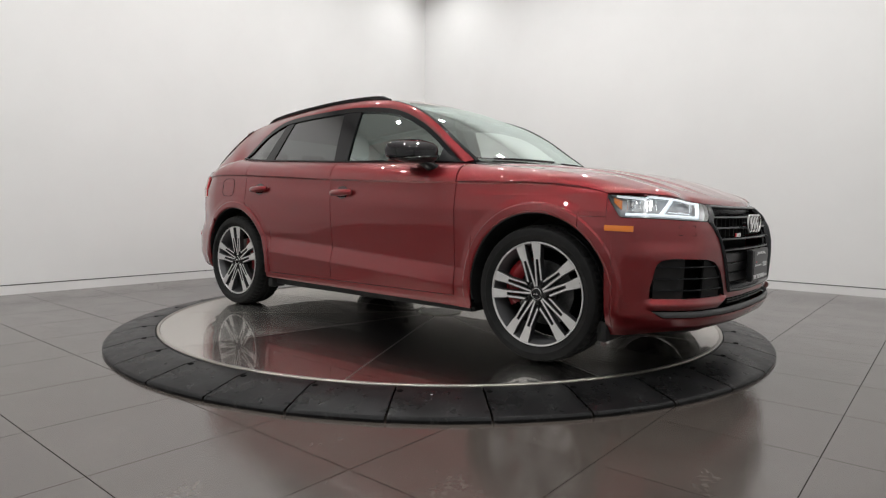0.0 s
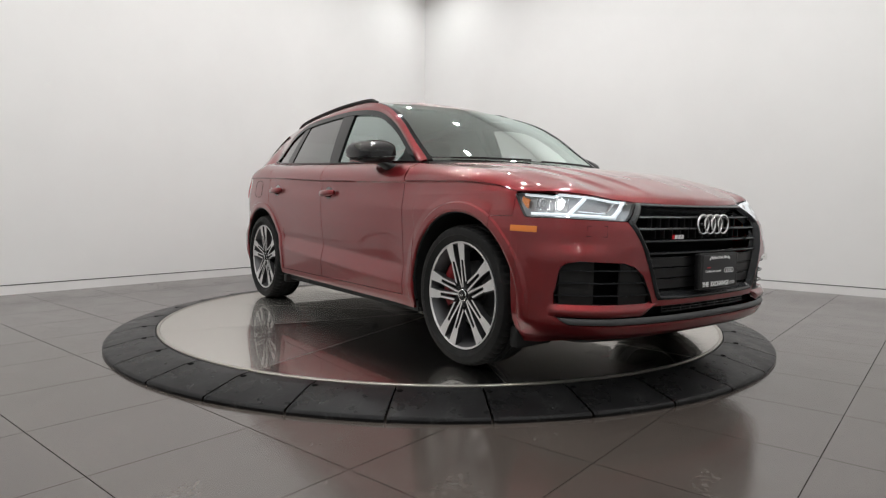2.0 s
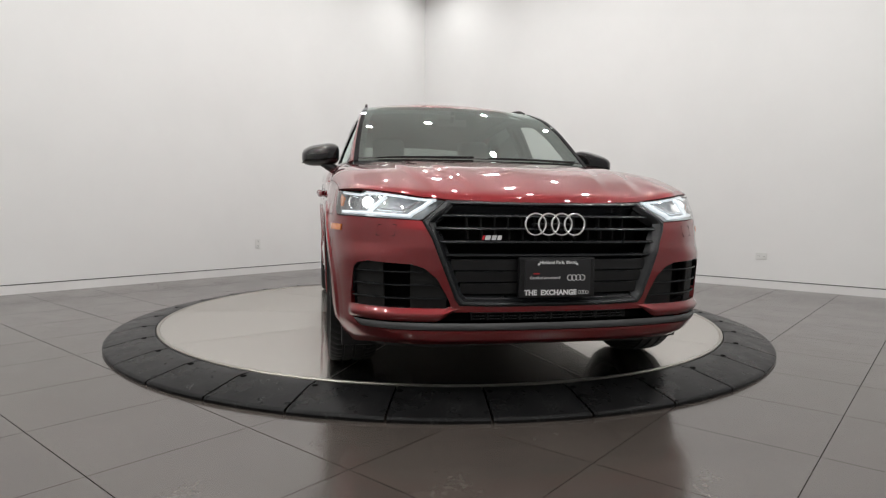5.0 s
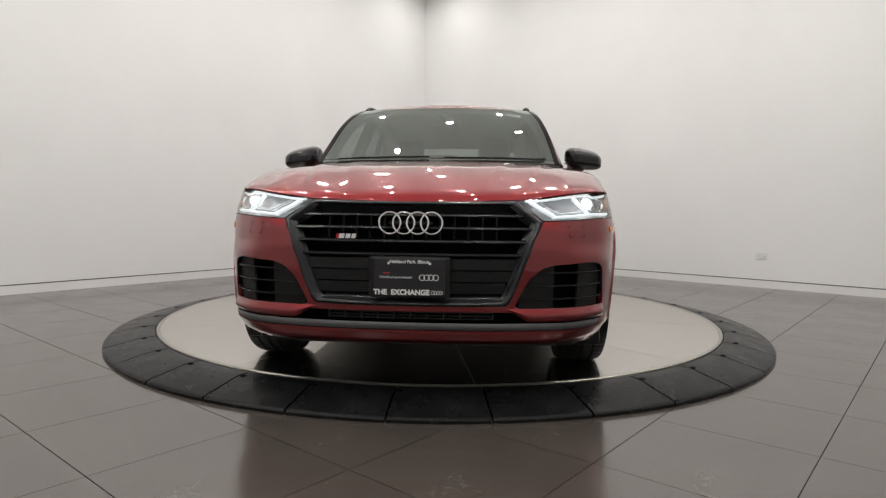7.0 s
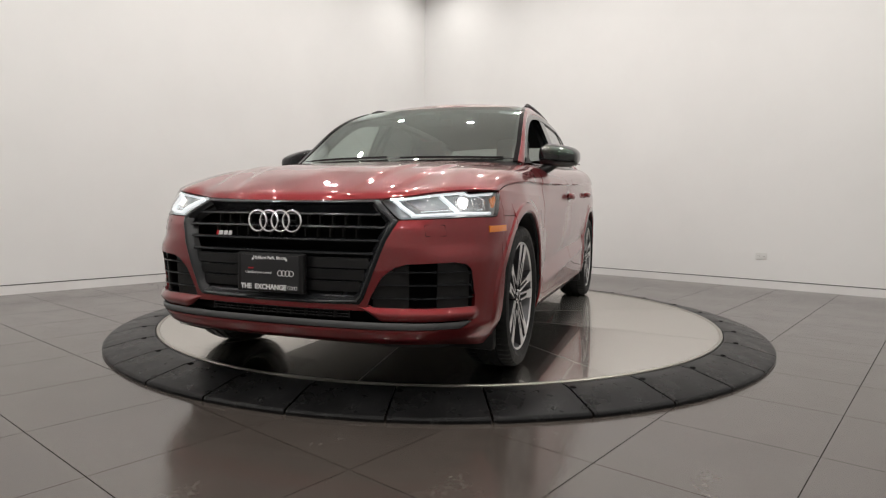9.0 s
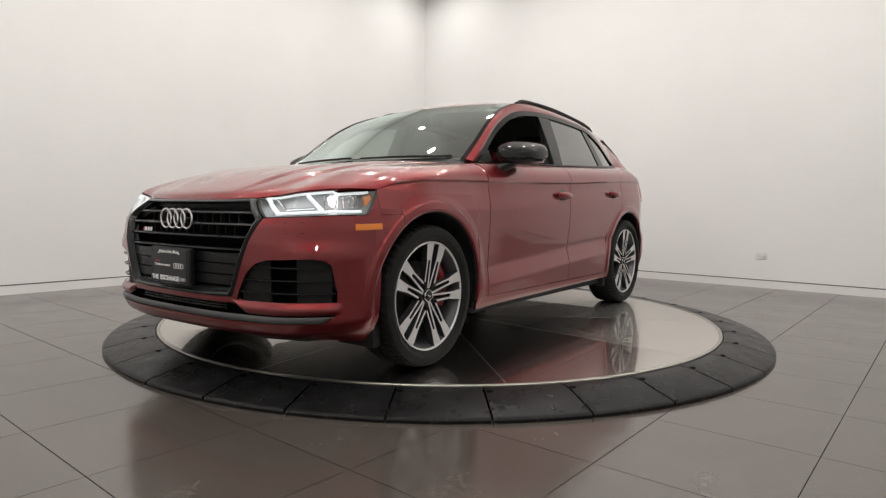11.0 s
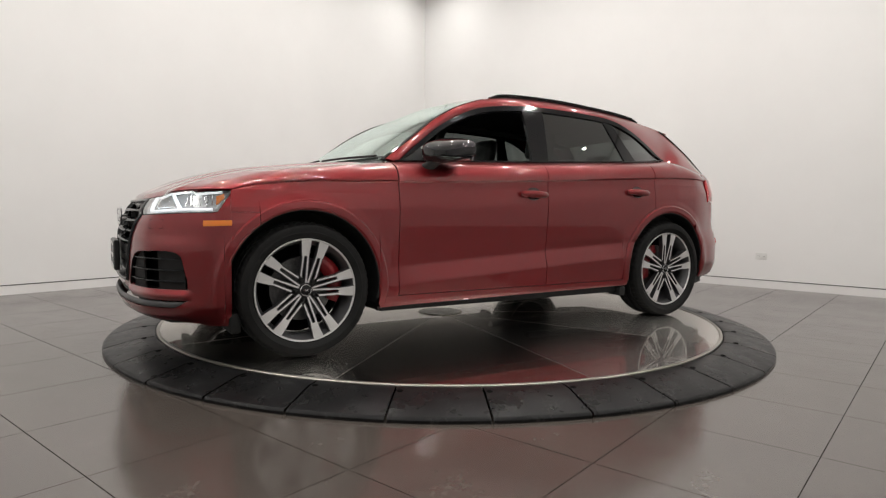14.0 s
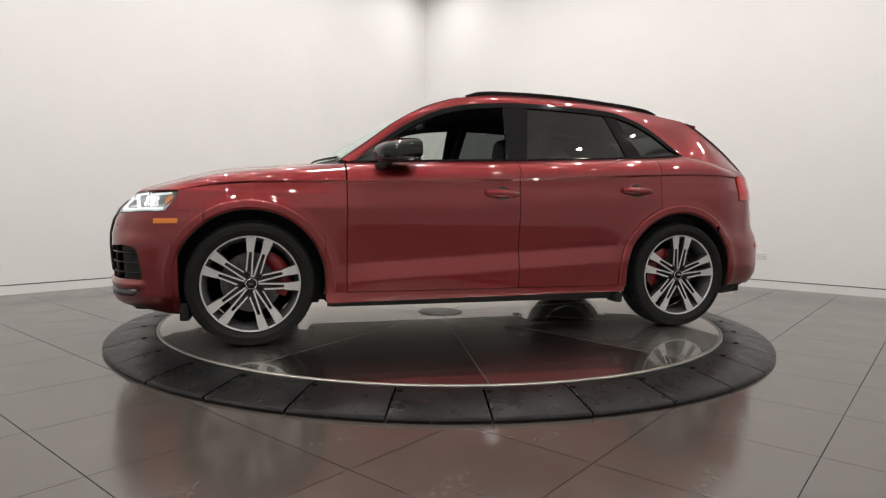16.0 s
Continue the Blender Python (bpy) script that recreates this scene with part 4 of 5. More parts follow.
def build_plate(car):
    x = 2.278
    root = part("dealer_plate", box(x - 0.03, x, -0.166, 0.172, 0.436, 0.606, 0.008), SATIN_BLACK, car, "black dealer plate with white words")
    part("plate_face", box(x - 0.002, x + 0.002, -0.142, 0.150, 0.452, 0.598, 0.003), PLATE, root)
    text_part("plate_words", "Highland Park, Illinois", 0.019, LETTER, root, (x + 0.0025, 0.004, 0.585), 0.0004)
    text_part("plate_words", "Certified pre-owned", 0.016, LETTER, root, (x + 0.0025, -0.053, 0.521))
    text_part("plate_words", "THE  EXCHANGE", 0.030, LETTER, root, (x + 0.0025, -0.028, 0.4585), 0.0012)
    part("red_word_bar", box(x, x + 0.003, -0.105, -0.078, 0.536, 0.541), REDMARK, root)
    for y in (-0.082, 0.088):
        part("plate_screw", lathe([(0, 0.003), (0.005, 0.002), (0.006, 0)], 8, m=Matrix.Translation((x + 0.001, y, 0.578)) @ Matrix.Rotation(math.pi / 2, 4, "Y")), LETTER, root)
    for cy, cz, R in ((0.075, 0.521, 0.0115), (0.112, 0.459, 0.0068)):
        for i in range(4):
            y = cy - 0.0 + (i - 1.0) * R * 1.62
            part("plate_ring", tube([(x + 0.003, y + R * math.cos(a * math.pi / 12), cz + R * math.sin(a * math.pi / 12)) for a in range(25)], R * 0.13, 5, cap=False), LETTER, root)
    return root


def lamp_top(s):
    y, x = y_of(s), float(np.interp(s, PLAN_S, PLAN[:, 0]))
    if x < 2.0:
        return float(np.interp(-x, [-2.0, -1.9, -1.80, -1.78], [0.870, 0.880, 0.884, 0.884])) - 0.004
    return float(np.interp(y, [0, 0.2, 0.47, 0.60, 0.70, 0.80, 0.87], [0.832, 0.833, 0.842, 0.856, 0.868, 0.880, 0.888])) - 0.004


def build_headlights(car):
    s0, s1, s2 = s_at_y(0.470), s_at_y(0.567), s_at_x(1.7935)
    def low(s):
        y = y_of(s)
        if s < s1:
            return float(np.interp(y, [0.47, 0.567], [lamp_top(s0) - 0.003, 0.757]))
        return min(lamp_low(s) + 0.004, lamp_top(s) - 0.002)
    def at(a, b, o):
        """a along the lamp, b from its lower to its upper edge."""
        s = s0 + (s2 - s0) * a
        return shell(s, low(s) + (lamp_top(s) - low(s)) * b, o)
    for sg in (1, -1):
        def put(name, bm, m, par, label=""):
            if sg < 0:
                b2 = mirrored(bm)
                bm.free()
                bm = b2
            return part(name, bm, m, par, label, True, 40)
        cover = put("headlight", patch(lambda u, v: at(u, v, 0.001), 48, 10), LENS, car, "lit headlight with white light strips behind clear glass")
        put("housing", patch(lambda u, v: at(u, v, -0.055 + 0.035 * (2 * v - 1) ** 4), 48, 10), HOUSING, cover)
        bez = bmesh.new()
        for b0 in (0.0, 1.0):
            patch(lambda u, v: at(u, b0, -0.06 * v), 48, 3, bez)
        put("bezel", bez, SATIN_BLACK, cover)
        def strip(a0, b0, a1, b1, r, o=-0.018, n=20):
            return tube([at(a0 + (a1 - a0) * i / n, b0 + (b1 - b0) * i / n, o) for i in range(n + 1)], r, 8)
        put("light_strip", strip(0.06, 0.91, 0.93, 0.91, 0.0055), LED, cover, "glowing white light strip")
        put("light_strip", strip(0.22, 0.13, 0.86, 0.13, 0.0065), LED, cover)
        put("light_strip", strip(0.09, 0.84, 0.235, 0.16, 0.0095), LED, cover)
        put("light_strip", strip(0.47, 0.84, 0.58, 0.18, 0.0095), LED, cover)
        put("light_frame", strip(0.17, 0.80, 0.29, 0.30, 0.006, -0.026), CHROME, cover)
        put("light_frame", strip(0.29, 0.30, 0.52, 0.30, 0.005, -0.028), CHROME, cover)
        for a, r, mm in ((0.66, 0.026, BEAM), (0.80, 0.024, LENS)):
            c = at(a, 0.52, -0.042)
            b = bmesh.new()
            bmesh.ops.create_uvsphere(b, u_segments=16, v_segments=10, radius=r)
            for v in b.verts:
                v.co = Vector((v.co.x * 0.6 + c.x - 0.006, v.co.y + c.y, v.co.z + c.z))
            put("projector", b, mm, cover, "round projector lens")
            put("projector_ring", tube([(c.x + 0.002, c.y + (r + 0.004) * math.cos(i * math.pi / 12), c.z + (r + 0.004) * math.sin(i * math.pi / 12)) for i in range(25)], 0.004, 6, cap=False), CHROME, cover)
        for i in range(6):
            put("fin", strip(0.60 + 0.05 * i, 0.30, 0.60 + 0.05 * i, 0.78, 0.0025, -0.04, 4), CHROME, cover)
        put("turn_reflector", finish(patch(lambda u, v: at(0.885 + 0.06 * u, 0.35 + 0.4 * v, -0.012), 6, 4), 0.01), AMBER, cover, "small amber reflector")
    # tail lamps
    pair("tail_lamp", finish(band(s_at_x(-1.935), s_at_rear(0.60), 0.885, 1.055, 24, 8, out=0.006), 0.03), TAIL, car, "red tail lamp")
    bm = band(s_at_x(-1.72), s_at_rear(0.71), lambda s, x: max(0.28, arch_z(x, ARCH_R, -WHEEL_X)), lambda s, x: 0.70, 30, 16)
    band(s_at_rear(0.71), PLAN_S[-1], 0.28, 0.655, 24, 14, bm)
    rear = part("rear_bumper", finish(both(bm), 0.02), RED, car, smooth=True)
    pair("rear_reflector", finish(band(s_at_x(-2.13), s_at_rear(0.62), 0.545, 0.585, 10, 3, out=0.004), 0.01), TAIL, rear, "red reflector strip")
    bm = band(s_at_x(-1.93), s_at_x(-2.02), 0.699, 0.88, 8, 6)
    band(s_at_x(-2.02), s_at_rear(0.70), 0.699, 0.88, 10, 6, bm)
    pair("rear_corner", finish(bm, 0.01), RED, car)
    pair("tail_shoulder", finish(band(s_at_x(-1.93), s_at_rear(0.70), 1.058, 1.10, 12, 3), 0.01), RED, car)
    part("rear_diffuser", finish(both(band(s_at_x(-1.80), PLAN_S[-1], 0.22, 0.278, 30, 3, out=-0.02)), 0.03), MATT_BLACK, rear)


def build_mirrors(car):
    for sg in (1, -1):
        def put(name, bm, m, par, label=""):
            if sg < 0:
                b2 = mirrored(bm)
                bm.free()
                bm = b2
            return part(name, bm, m, par, label, True, 45)
        def body(z0, z1):
            bm = bmesh.new()
            bmesh.ops.create_uvsphere(bm, u_segments=36, v_segments=24, radius=1.0)
            for v in bm.verts:
                x, y, z = v.co
                e = 0.62
                x, y, z = (math.copysign(abs(c) ** e, c) for c in (x, y, z))
                if x < -0.55:
                    x = -0.55 - (x + 0.55) * 0.1
                hz = 0.073 - 0.008 * y - 0.020 * max(0, x)
                zz = z * hz
                if z < 0:
                    zz *= 0.62 + 0.5 * smooth01((x + 0.5) / 1.3)
                zz += 0.010 - 0.016 * x
                zz = min(max(zz, z0), z1)
                px = 0.560 + 0.150 * x - 0.045 * (y + 1) * 0.5
                v.co = Vector((px + 0.018, 0.952 + 0.120 * y, 1.130 + zz - 0.012 * y))
            bmesh.ops.remove_doubles(bm, verts=bm.verts, dist=1e-4)
            bmesh.ops.dissolve_degenerate(bm, edges=bm.edges, dist=1e-5)
            return bm
        cap = put("door_mirror", body(-0.022, 1), GLOSS_BLACK, car, "gloss black door mirror")
        low = body(-1, -0.026)
        put("mirror_base", low, SATIN_BLACK, cap)
        put("mirror_glass", box(0.458, 0.463, 0.862, 1.045, 1.085, 1.18, 0.003), CHROME, cap)
        arm = bmesh.new()
        pts = [Vector((0.668, 0.835, 1.035)), Vector((0.664, 0.865, 1.045)), Vector((0.65, 0.90, 1.066)), Vector((0.625, 0.94, 1.095))]
        tube(pts, lambda u: 0.046 - 0.006 * u, 12, arm, 0.7)
        put("mirror_arm", arm, SATIN_BLACK, cap)


# ---- wheels ----
def build_wheels(car):
    first = None
    half_w = 0.127
    def tyre():
        bm = bmesh.new()
        prof_ = [(0.276, -0.098), (0.290, -0.114), (0.310, -0.126), (0.314, -0.1285), (0.317, -0.1268), (0.335, -0.1275), (0.350, -0.122), (0.3605, -0.108), (0.366, -0.085), (0.3675, -0.062), (0.3605, -0.060), (0.3605, -0.050),
                 (0.368, -0.048), (0.368, -0.008), (0.3605, -0.006), (0.3605, 0.006), (0.368, 0.008), (0.368, 0.048), (0.3605, 0.050), (0.3605, 0.060), (0.3675, 0.062), (0.366, 0.085),
                 (0.3605, 0.108), (0.350, 0.122), (0.335, 0.1275), (0.317, 0.1268), (0.314, 0.1285), (0.310, 0.126), (0.290, 0.114), (0.276, 0.098)]
        n = 168
        rings = []
        for i in range(n):
            row = []
            for r, z in prof_:
                k = 1 if (i % 3 == 0 and (0.059 < abs(z) < 0.115) and r > 0.355) else 0
                a = 2 * math.pi * (i + (0.8 if abs(z) > 0.09 else 0.0)) / n
                row.append(bm.verts.new(((r - 0.006 * k) * math.cos(a) * 0.985, (r - 0.006 * k) * math.sin(a) * 0.985, z * 0.93)))
            rings.append(row)
        for i in range(n):
            a, b = rings[i], rings[(i + 1) % n]
            for k in range(len(prof_) - 1):
                bm.faces.new([a[k], b[k], b[k + 1], a[k + 1]])
        bmesh.ops.recalc_face_normals(bm, faces=bm.faces)
        return bm
    def spoke_bm(face):
        """One twin-armed spoke, wide at the rim and forked towards the hub; the machined face or the dark body under it."""
        bm = bmesh.new()
        grow = 0.0 if face else 0.0035
        for sg in (-1, 1):
            def pol(r, off):
                """A place at radius r, off metres beside the arm's own line, which leans from the hub to the rim."""
                cx = sg * (0.0120 + 0.140 * r)
                return (cx + off, r)
            def slab(pts):
                hts = []
                for x, r in pts:
                    d = math.hypot(x, r)
                    z = 0.088 + 0.014 * min(1.0, d / 0.25) ** 2 - 0.010 * max(0.0, 1 - d / 0.09)
                    hts.append(z)
                top = [bm.verts.new((x, r, z + (0.0015 if face else 0.0))) for (x, r), z in zip(pts, hts)]
                bot = [bm.verts.new((x, r, z - (0.004 if face else 0.034))) for (x, r), z in zip(pts, hts)]
                m_ = len(pts)
                bm.faces.new(top)
                bm.faces.new(bot[::-1])
                for i in range(m_):
                    bm.faces.new([top[i], bot[i], bot[(i + 1) % m_], top[(i + 1) % m_]])
            w, g = 0.0048 + grow, grow
            # outer block
            o0, o1 = pol(0.195, 0), pol(0.262, 0)
            slab([(o0[0] - sg * (0.019 + g), 0.186), (o0[0] - sg * (0.019 + g) + sg * 0.002, 0.215), (o1[0] - sg * (0.0255 + g), 0.2755), (o1[0] + sg * (0.029 + g), 0.2635), (o0[0] + sg * (0.025 + g), 0.205), (o0[0] + sg * (0.019 + g), 0.182)])
            # two fine bars down to the hub
            for b in (-1, 1):
                a1 = pol(0.197, 0)
                outer = b == sg
                r0 = 0.072 if outer else 0.040
                off0, off1 = b * (0.0195 if outer else 0.0120), b * 0.0130
                x0 = pol(r0, 0)[0]
                slab([(x0 + off0 - w, r0 - (0.006 if outer and sg > 0 else 0.0)), (a1[0] + off1 - w, 0.197), (a1[0] + off1 + w, 0.197), (x0 + off0 + w, r0 - (0.006 if outer and sg < 0 else 0.0))])
        bmesh.ops.recalc_face_normals(bm, faces=bm.faces)
        return bm
    tyre_bm = tyre()
    wheels = []
    for x, y in ((WHEEL_X, 0.804), (-WHEEL_X - 0.006, 0.804), (WHEEL_X, -0.804), (-WHEEL_X - 0.006, -0.804)):
        sgn = 1 if y > 0 else -1
        m = Matrix.Translation((x, y, WHEEL_R)) @ Matrix.Rotation(-sgn * math.pi / 2, 4, "X") @ Matrix.Rotation(math.pi * (0 if sgn < 0 else 1), 4, "Z") @ Matrix.Rotation(radians((-11 if x > 0 else -3) * sgn), 4, "Z")
        if first is None:
            w = new("wheel")
            w.parent = car
            w["label"] = "two-tone alloy wheel with low black tyre"
            first = w
            part("tyre", tyre_bm, TYRE, w, "low black tyre", True, 30)
            part("rim", lathe([(0.283, -0.105), (0.270, -0.095), (0.255, -0.06), (0.250, 0.03), (0.262, 0.070), (0.272, 0.090), (0.2755, 0.101), (0.2835, 0.1045), (0.2845, 0.098)], 72), BARREL, w, "dark grey rim", True)
            part("rim_lip", lathe([(0.2735, 0.0985), (0.2765, 0.1035), (0.2825, 0.1055), (0.2845, 0.1035), (0.2845, 0.099)], 72), MACHINED, w, "machined rim edge", True)
            f0 = d0 = None
            for i in range(5):
                r = (0, 0, 2 * math.pi * i / 5)
                if f0 is None:
                    d0 = part("spoke", spoke_bm(False), RIM_GREY, w)
                    f0 = part("spoke_face", spoke_bm(True), MACHINED, d0, "machined bright face")
                    d0.rotation_euler = r
                else:
                    d = new("spoke", d0.data)
                    d.parent, d.rotation_euler = w, r
                    f = new("spoke_face", f0.data)
                    f.parent = d
            part("hub", lathe([(0.0, 0.080), (0.040, 0.080), (0.046, 0.076), (0.066, 0.066), (0.066, 0.03), (0.0, 0.03)], 30), RIM_GREY, w, "", True)
            part("hub_cap", lathe([(0.0, 0.096), (0.022, 0.0955), (0.029, 0.093), (0.031, 0.088), (0.031, 0.075)], 28), GLOSS_BLACK, w, "black centre cap", True)
            part("cap_ring", lathe([(0.0275, 0.0925), (0.030, 0.0945), (0.0325, 0.0925), (0.0325, 0.085)], 28), CHROME, w, "", True)
            for i in range(4):
                part("cap_mark", tube([(-0.0105 + 0.007 * i + 0.0045 * math.cos(a * math.pi / 6), 0.0045 * math.sin(a * math.pi / 6), 0.0968) for a in range(13)], 0.0007, 4, cap=False), CHROME, w)
            for i in range(5):
                a = math.pi / 2 + 2 * math.pi * (i + 0.5) / 5
                part("wheel_bolt", lathe([(0, 0.092), (0.0085, 0.092), (0.0095, 0.082), (0.0115, 0.082), (0.0125, 0.0895), (0.0142, 0.088), (0.0142, 0.06)], 12, m=Matrix.Translation((0.054 * math.cos(a), 0.054 * math.sin(a), 0.0))), MATT_BLACK, w)
            part("brake_disc", lathe([(0.0, 0.025), (0.085, 0.025), (0.085, 0.005), (0.178, 0.005), (0.180, -0.02), (0.0, -0.02)], 48), BRAKE_STEEL, w, "steel brake disc", True)
            # added black disc, paints the shade inside the wheel
            part("wheel_shade_disc", lathe([(0.0, -0.06), (0.25, -0.06)], 40), DEEP, w)
            for me in {o.data for o in w.children_recursive if o.name.split(".")[0] != "tyre"}:
                me.transform(Matrix.Diagonal((0.97, 0.97, 1.0, 1.0)))
        else:
            w = copy_thing(first, Matrix.Identity(4))
        w.matrix_local = m
        wheels.append(w)
    # brake calipers sit behind the axle, fixed to the car
    for x in (WHEEL_X, -WHEEL_X):
        r = 0.165 if x > 0 else 0.158
        bm = bmesh.new()
        def cal(u, v):
            a = radians(112 + 92 * u)
            rr = r + 0.045 * (v - 0.35) * (1 - 0.35 * (2 * u - 1) ** 2) * 2
            return Vector((x + math.copysign(rr, x) * math.cos(a), 0.847 + 0.022 * math.sin(math.pi * min(max(v, 0), 1)) * (1 - (2 * u - 1) ** 4), WHEEL_R + rr * math.sin(a)))
        patch(cal, 20, 8, bm)
        pair("brake_caliper", finish(bm, 0.06, (x, 0.5, WHEEL_R)), CALIPER, car, "red brake caliper behind the spokes")
    return wheels


def build_underside(car):
    # black wheel housings, floor and an added inner shell that darkens the gaps
    for xc in (WHEEL_X, -WHEEL_X):
        bm = patch(lambda u, v: Vector((xc + (ARCH_R + 0.006) * math.cos(math.pi * (-0.08 + 1.16 * u)), 0.55 + (shell(s_at_x(xc + ARCH_R * math.cos(math.pi * (-0.08 + 1.16 * u))), max(0.25, ARCH_Z + ARCH_R * math.sin(math.pi * (-0.08 + 1.16 * u)))).y - 0.575) * v, ARCH_Z + (ARCH_R + 0.006) * math.sin(math.pi * (-0.08 + 1.16 * u)))), 40, 4)
        patch(lambda u, v: Vector((xc + (ARCH_R + 0.006) * v * math.cos(math.pi * (-0.08 + 1.16 * u)), 0.55, ARCH_Z + (ARCH_R + 0.006) * v * math.sin(math.pi * (-0.08 + 1.16 * u)))), 40, 2, bm)
        pair("wheel_housing", bm, MATT_BLACK, car)
        pair("arch_lip", tube([shell(s_at_x(xc + ARCH_R * math.cos(math.pi * (-0.06 + 1.12 * i / 48))), ARCH_Z + ARCH_R * math.sin(math.pi * (-0.06 + 1.12 * i / 48)), -0.012) for i in range(49)], 0.006, 6), MATT_BLACK, car)
    floor = [(2.12, 0.50), (2.05, 0.70), (1.86, 0.80), (1.84, 0.55), (0.98, 0.55), (0.96, 0.86), (-0.96, 0.86), (-0.98, 0.55), (-1.84, 0.55), (-1.86, 0.80), (-2.1, 0.70), (-2.22, 0.4)]
    pts = floor + [(x, -y) for x, y in floor[::-1]]
    part("underbody", prism(pts, 0.21, 0.27), MATT_BLACK, car)
    part("sump_cover", box(1.0, 1.9, -0.45, 0.45, 0.175, 0.215, 0.01), MATT_BLACK, car)
    pair("exhaust_pipe", tube([(-0.6, 0.25, 0.2), (-1.3, 0.3, 0.21), (-1.9, 0.5, 0.22), (-2.2, 0.55, 0.25)], 0.035, 10), DARK_METAL, car)
    pair("suspension_arm", tube([(1.42, 0.35, 0.25), (1.44, 0.72, 0.22)], 0.025, 8), DARK_METAL, car)
    pair("mud_guard", box(-0.985, -0.93, 0.78, 0.90, 0.185, 0.25, 0.01), MATT_BLACK, car)
    pair("air_deflector", box(1.745, 1.80, 0.64, 0.87, 0.155, 0.26, 0.012), MATT_BLACK, car)
    # added black liner: stands in for shade seen through the front openings
    inner = band(0.0, s_at_x(1.86), 0.24, lambda s, x: 0.80, 40, 6, out=-0.16)
    part("gap_shade_liner", both(inner), DEEP, car)
    part("engine_bulkhead", box(0.86, 0.90, -0.80, 0.80, 0.27, 1.02), DEEP, car)


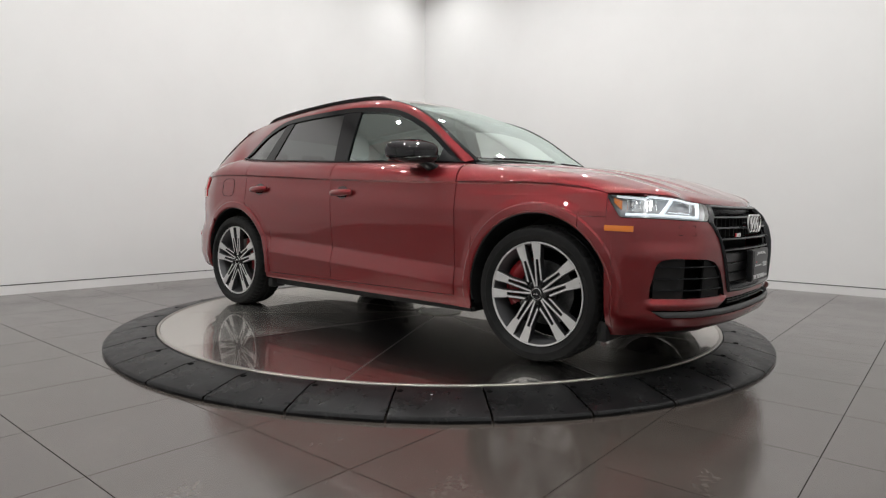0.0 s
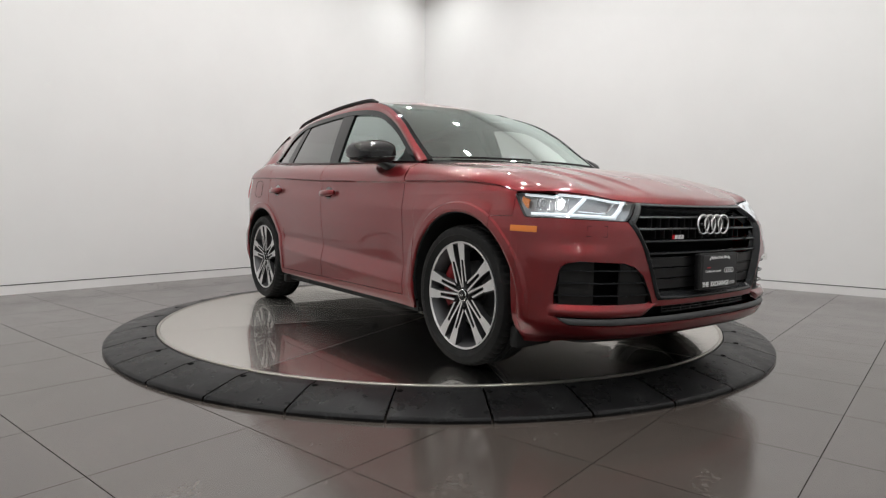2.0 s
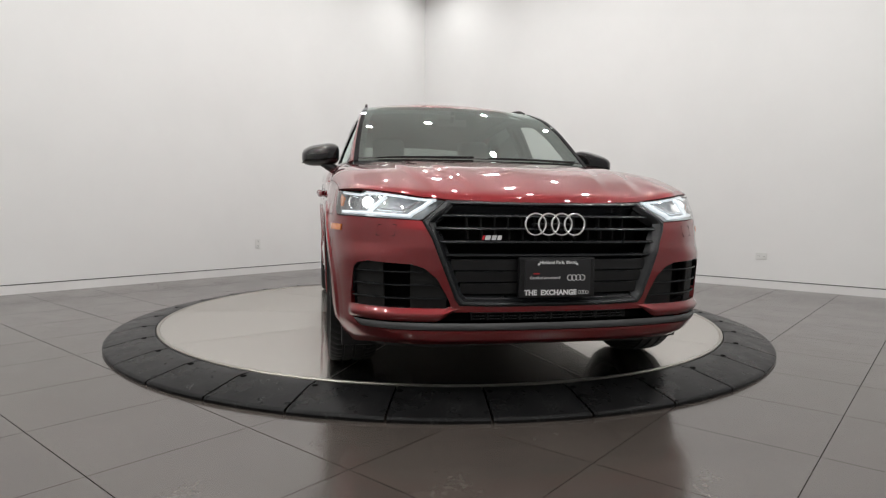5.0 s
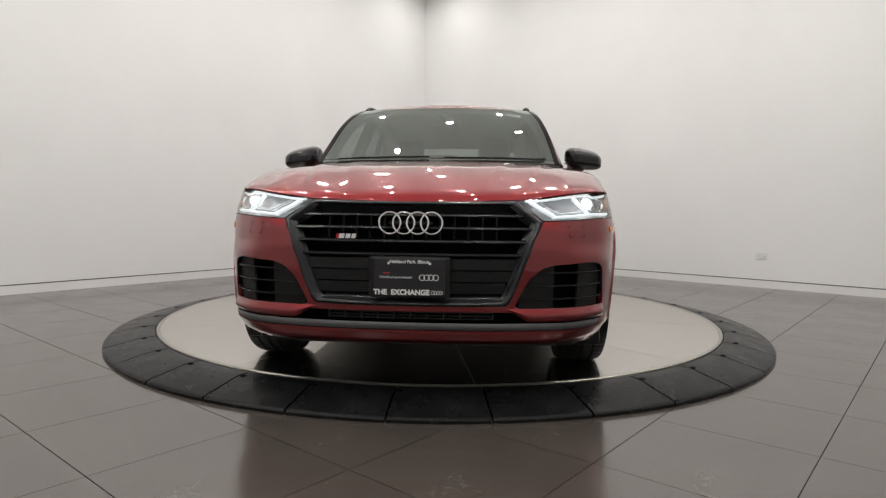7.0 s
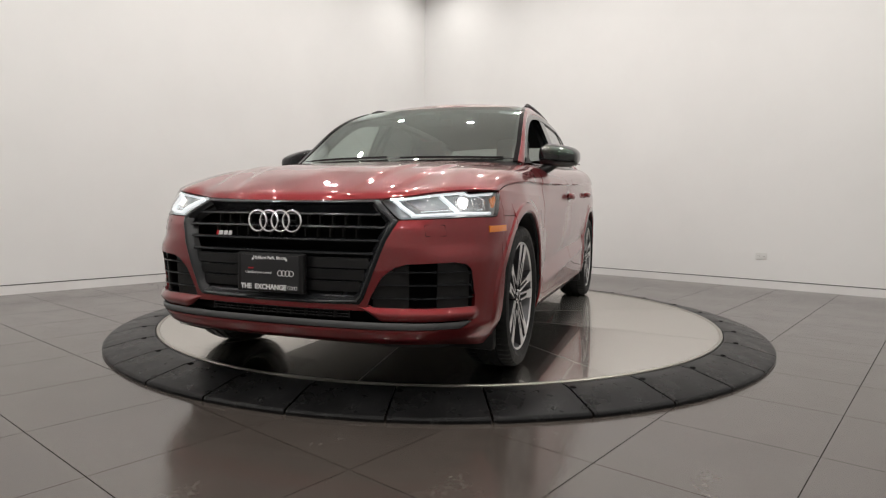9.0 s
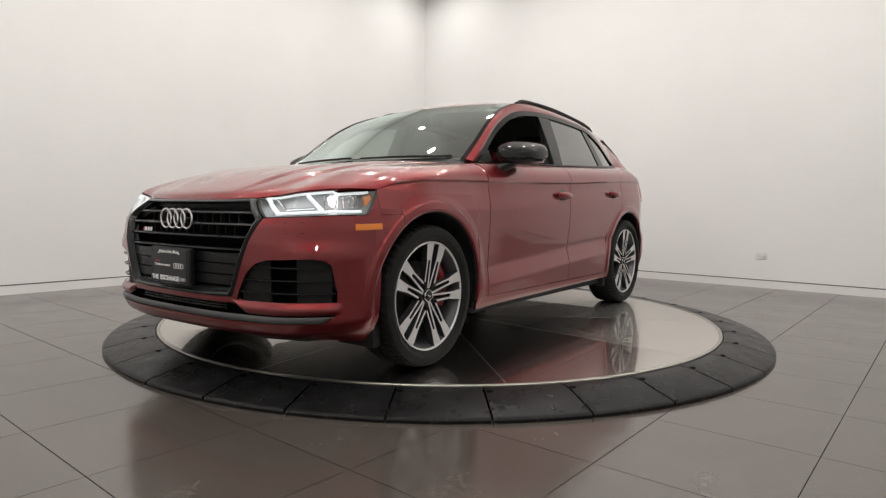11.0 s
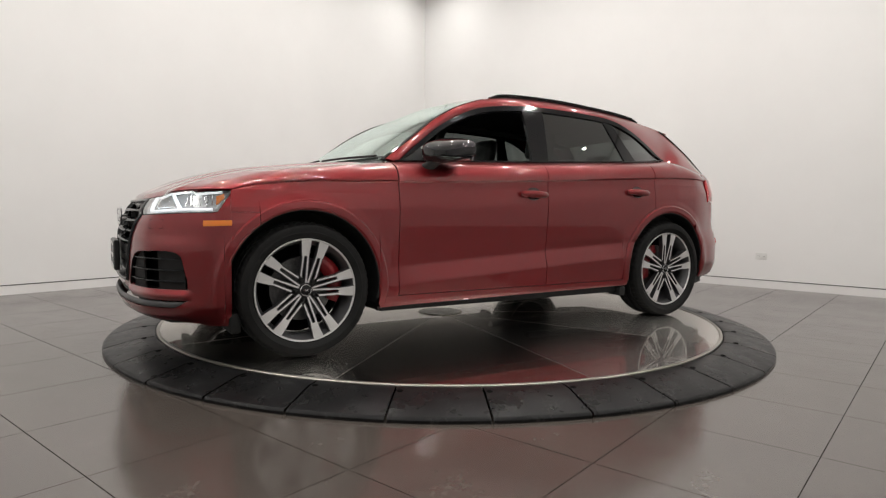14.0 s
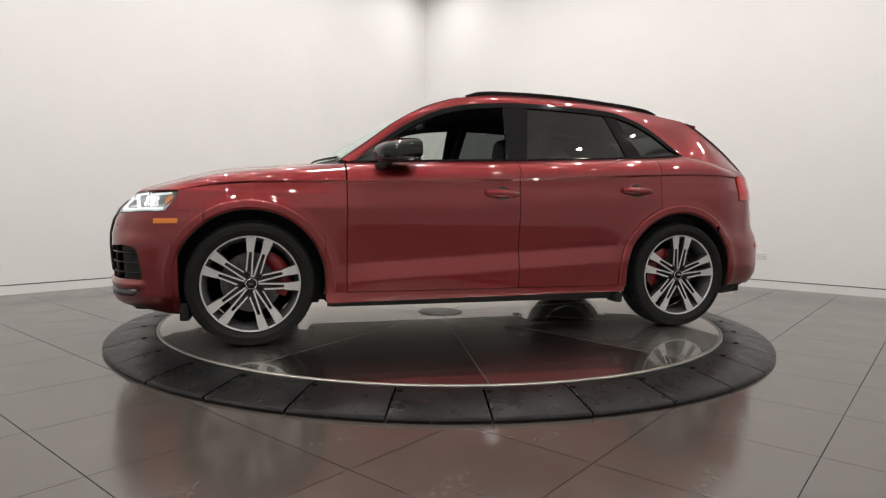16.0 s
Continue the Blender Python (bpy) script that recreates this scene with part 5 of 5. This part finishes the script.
def build_cabin(car):
    # linings of the doors, dashboard and shelf
    pair("door_lining", patch(lambda u, v: Vector((0.85 - 2.5 * u, belt_y(0.85 - 2.5 * u) - 0.045 + 0.02 * (1 - v), 0.3 + (belt_z(0.85 - 2.5 * u) - 0.305) * v)), 20, 6), LINING, car)
    dash = bmesh.new()
    def d(u, v):
        a = math.pi * 0.5 * v
        y = 0.74 * u
        return Vector((0.98 - 0.10 * u * u - 0.42 * v, y, 1.055 - 0.02 * u + 0.02 * math.sin(math.pi * v) - 0.35 * max(0.0, v - 0.75) * 4 * 0.4))
    part("dashboard", both(patch(d, 14, 14)), LEATHER, car, smooth=True)
    part("dash_front", box(0.54, 0.60, -0.72, 0.72, 0.5, 0.93, 0.02), LINING, car)
    part("steering_wheel", tube([(0.42 - 0.08 * math.sin(a * math.pi / 16), 0.37 + 0.185 * math.cos(a * math.pi / 16), 0.94 + 0.165 * math.sin(a * math.pi / 16)) for a in range(33)], 0.017, 8, cap=False), LEATHER, car, "black leather steering wheel", smooth=True)
    part("centre_console", box(-0.5, 0.6, -0.14, 0.14, 0.3, 0.72, 0.04), LINING, car)
    part("screen", box(0.60, 0.62, -0.12, 0.12, 1.05, 1.16, 0.008), GLOSS_BLACK, car)
    part("inner_mirror", box(0.20, 0.225, -0.11, 0.11, 1.40, 1.455, 0.012), SATIN_BLACK, car)
    part("mirror_foot", tube([(0.22, 0, 1.44), (0.255, 0, 1.475), (0.25, 0, 1.50)], 0.02, 8), SATIN_BLACK, car)
    def cushion(x0, x1, y0, y1, z0, z1, lean, bev):
        bm = box(x0, x1, y0, y1, z0, z1, bev, 4)
        for v in bm.verts:
            v.co.x -= (v.co.z - z0) * lean
        return bm
    for y in (0.37, -0.37):
        seat = part("front_seat", cushion(-0.42, 0.12, y - 0.26, y + 0.26, 0.46, 0.62, 0.0, 0.06), LEATHER, car, "black leather front seat", True)
        part("seat_back", cushion(-0.42, -0.26, y - 0.25, y + 0.25, 0.58, 1.16, 0.32, 0.06), LEATHER, seat, "", True)
        part("headrest", cushion(-0.63, -0.52, y - 0.135, y + 0.135, 1.185, 1.39, 0.15, 0.05), LEATHER, seat, "", True)
        for dy in (-0.06, 0.06):
            part("headrest_post", tube([(-0.585, y + dy, 1.12), (-0.60, y + dy, 1.22)], 0.007, 6), CHROME, seat)
    bench = part("rear_seat", cushion(-1.35, -0.85, -0.66, 0.66, 0.46, 0.62, 0.0, 0.05), LEATHER, car, "black leather rear bench", True)
    part("seat_back", cushion(-1.40, -1.24, -0.66, 0.66, 0.58, 1.12, 0.3, 0.05), LEATHER, bench, "", True)
    for y in (-0.42, 0.0, 0.42):
        part("headrest", cushion(-1.60, -1.50, y - 0.12, y + 0.12, 1.13, 1.28, 0.1, 0.04), LEATHER, bench, "", True)
    # linings of pillars and the load cover
    pair("pillar_lining", tube([Vector((-0.24 - 0.08 * v / 8, glass_y(-0.26, 1.11 + 0.4 * v / 8) - 0.05, 1.10 + 0.41 * v / 8)) for v in range(9)], 0.05, 8, flat=0.5), LINING, car)
    pair("pillar_lining", tube([Vector(EDGE[k]) + Vector((-0.05, -0.035, -0.035)) for k in range(0, 125, 6)], 0.028, 8), LINING, car)
    pair("roof_lining", tube([edge_at(x) + Vector((0, -0.01, -0.05)) for x in [0.0 - 1.65 * i / 20 for i in range(21)]], 0.035, 8), LINING, car)
    part("load_cover", box(-2.05, -1.55, -0.68, 0.68, 1.02, 1.04), LINING, car)
    pair("pillar_lining", patch(lambda u, v: Vector((-1.5 - 0.42 * u, 0.70 - 0.03 * v - 0.05 * v, 1.05 + (0.36 - 0.25 * u) * v)), 8, 6), LINING, car)


def build_car():
    car = tagged(new("car"), "dark red sport utility car with black trim and lit headlights", "car")
    build_hood(car)
    build_side_panels(car)
    build_glasshouse(car)
    build_bumper(car)
    build_grille(car)
    build_plate(car)
    build_headlights(car)
    build_mirrors(car)
    build_wheels(car)
    build_underside(car)
    build_cabin(car)
    return car
build_room()
build_sockets()
disc = build_turntable()
build_downlights()
car = build_car()
build_tiles()


def motions():
    rows_car, rows_disc = [], []
    for t, a in TURN:
        turn = Matrix.Rotation(radians(a), 4, "Z")
        rows_disc.append((t, turn))
        rows_car.append((t, Matrix.Translation((0, 0, DECK)) @ turn @ Matrix.Translation((-CAR_OFF[0], -CAR_OFF[1], 0))))
    walk(disc, rows_disc)
    walk(car, rows_car)


motions()
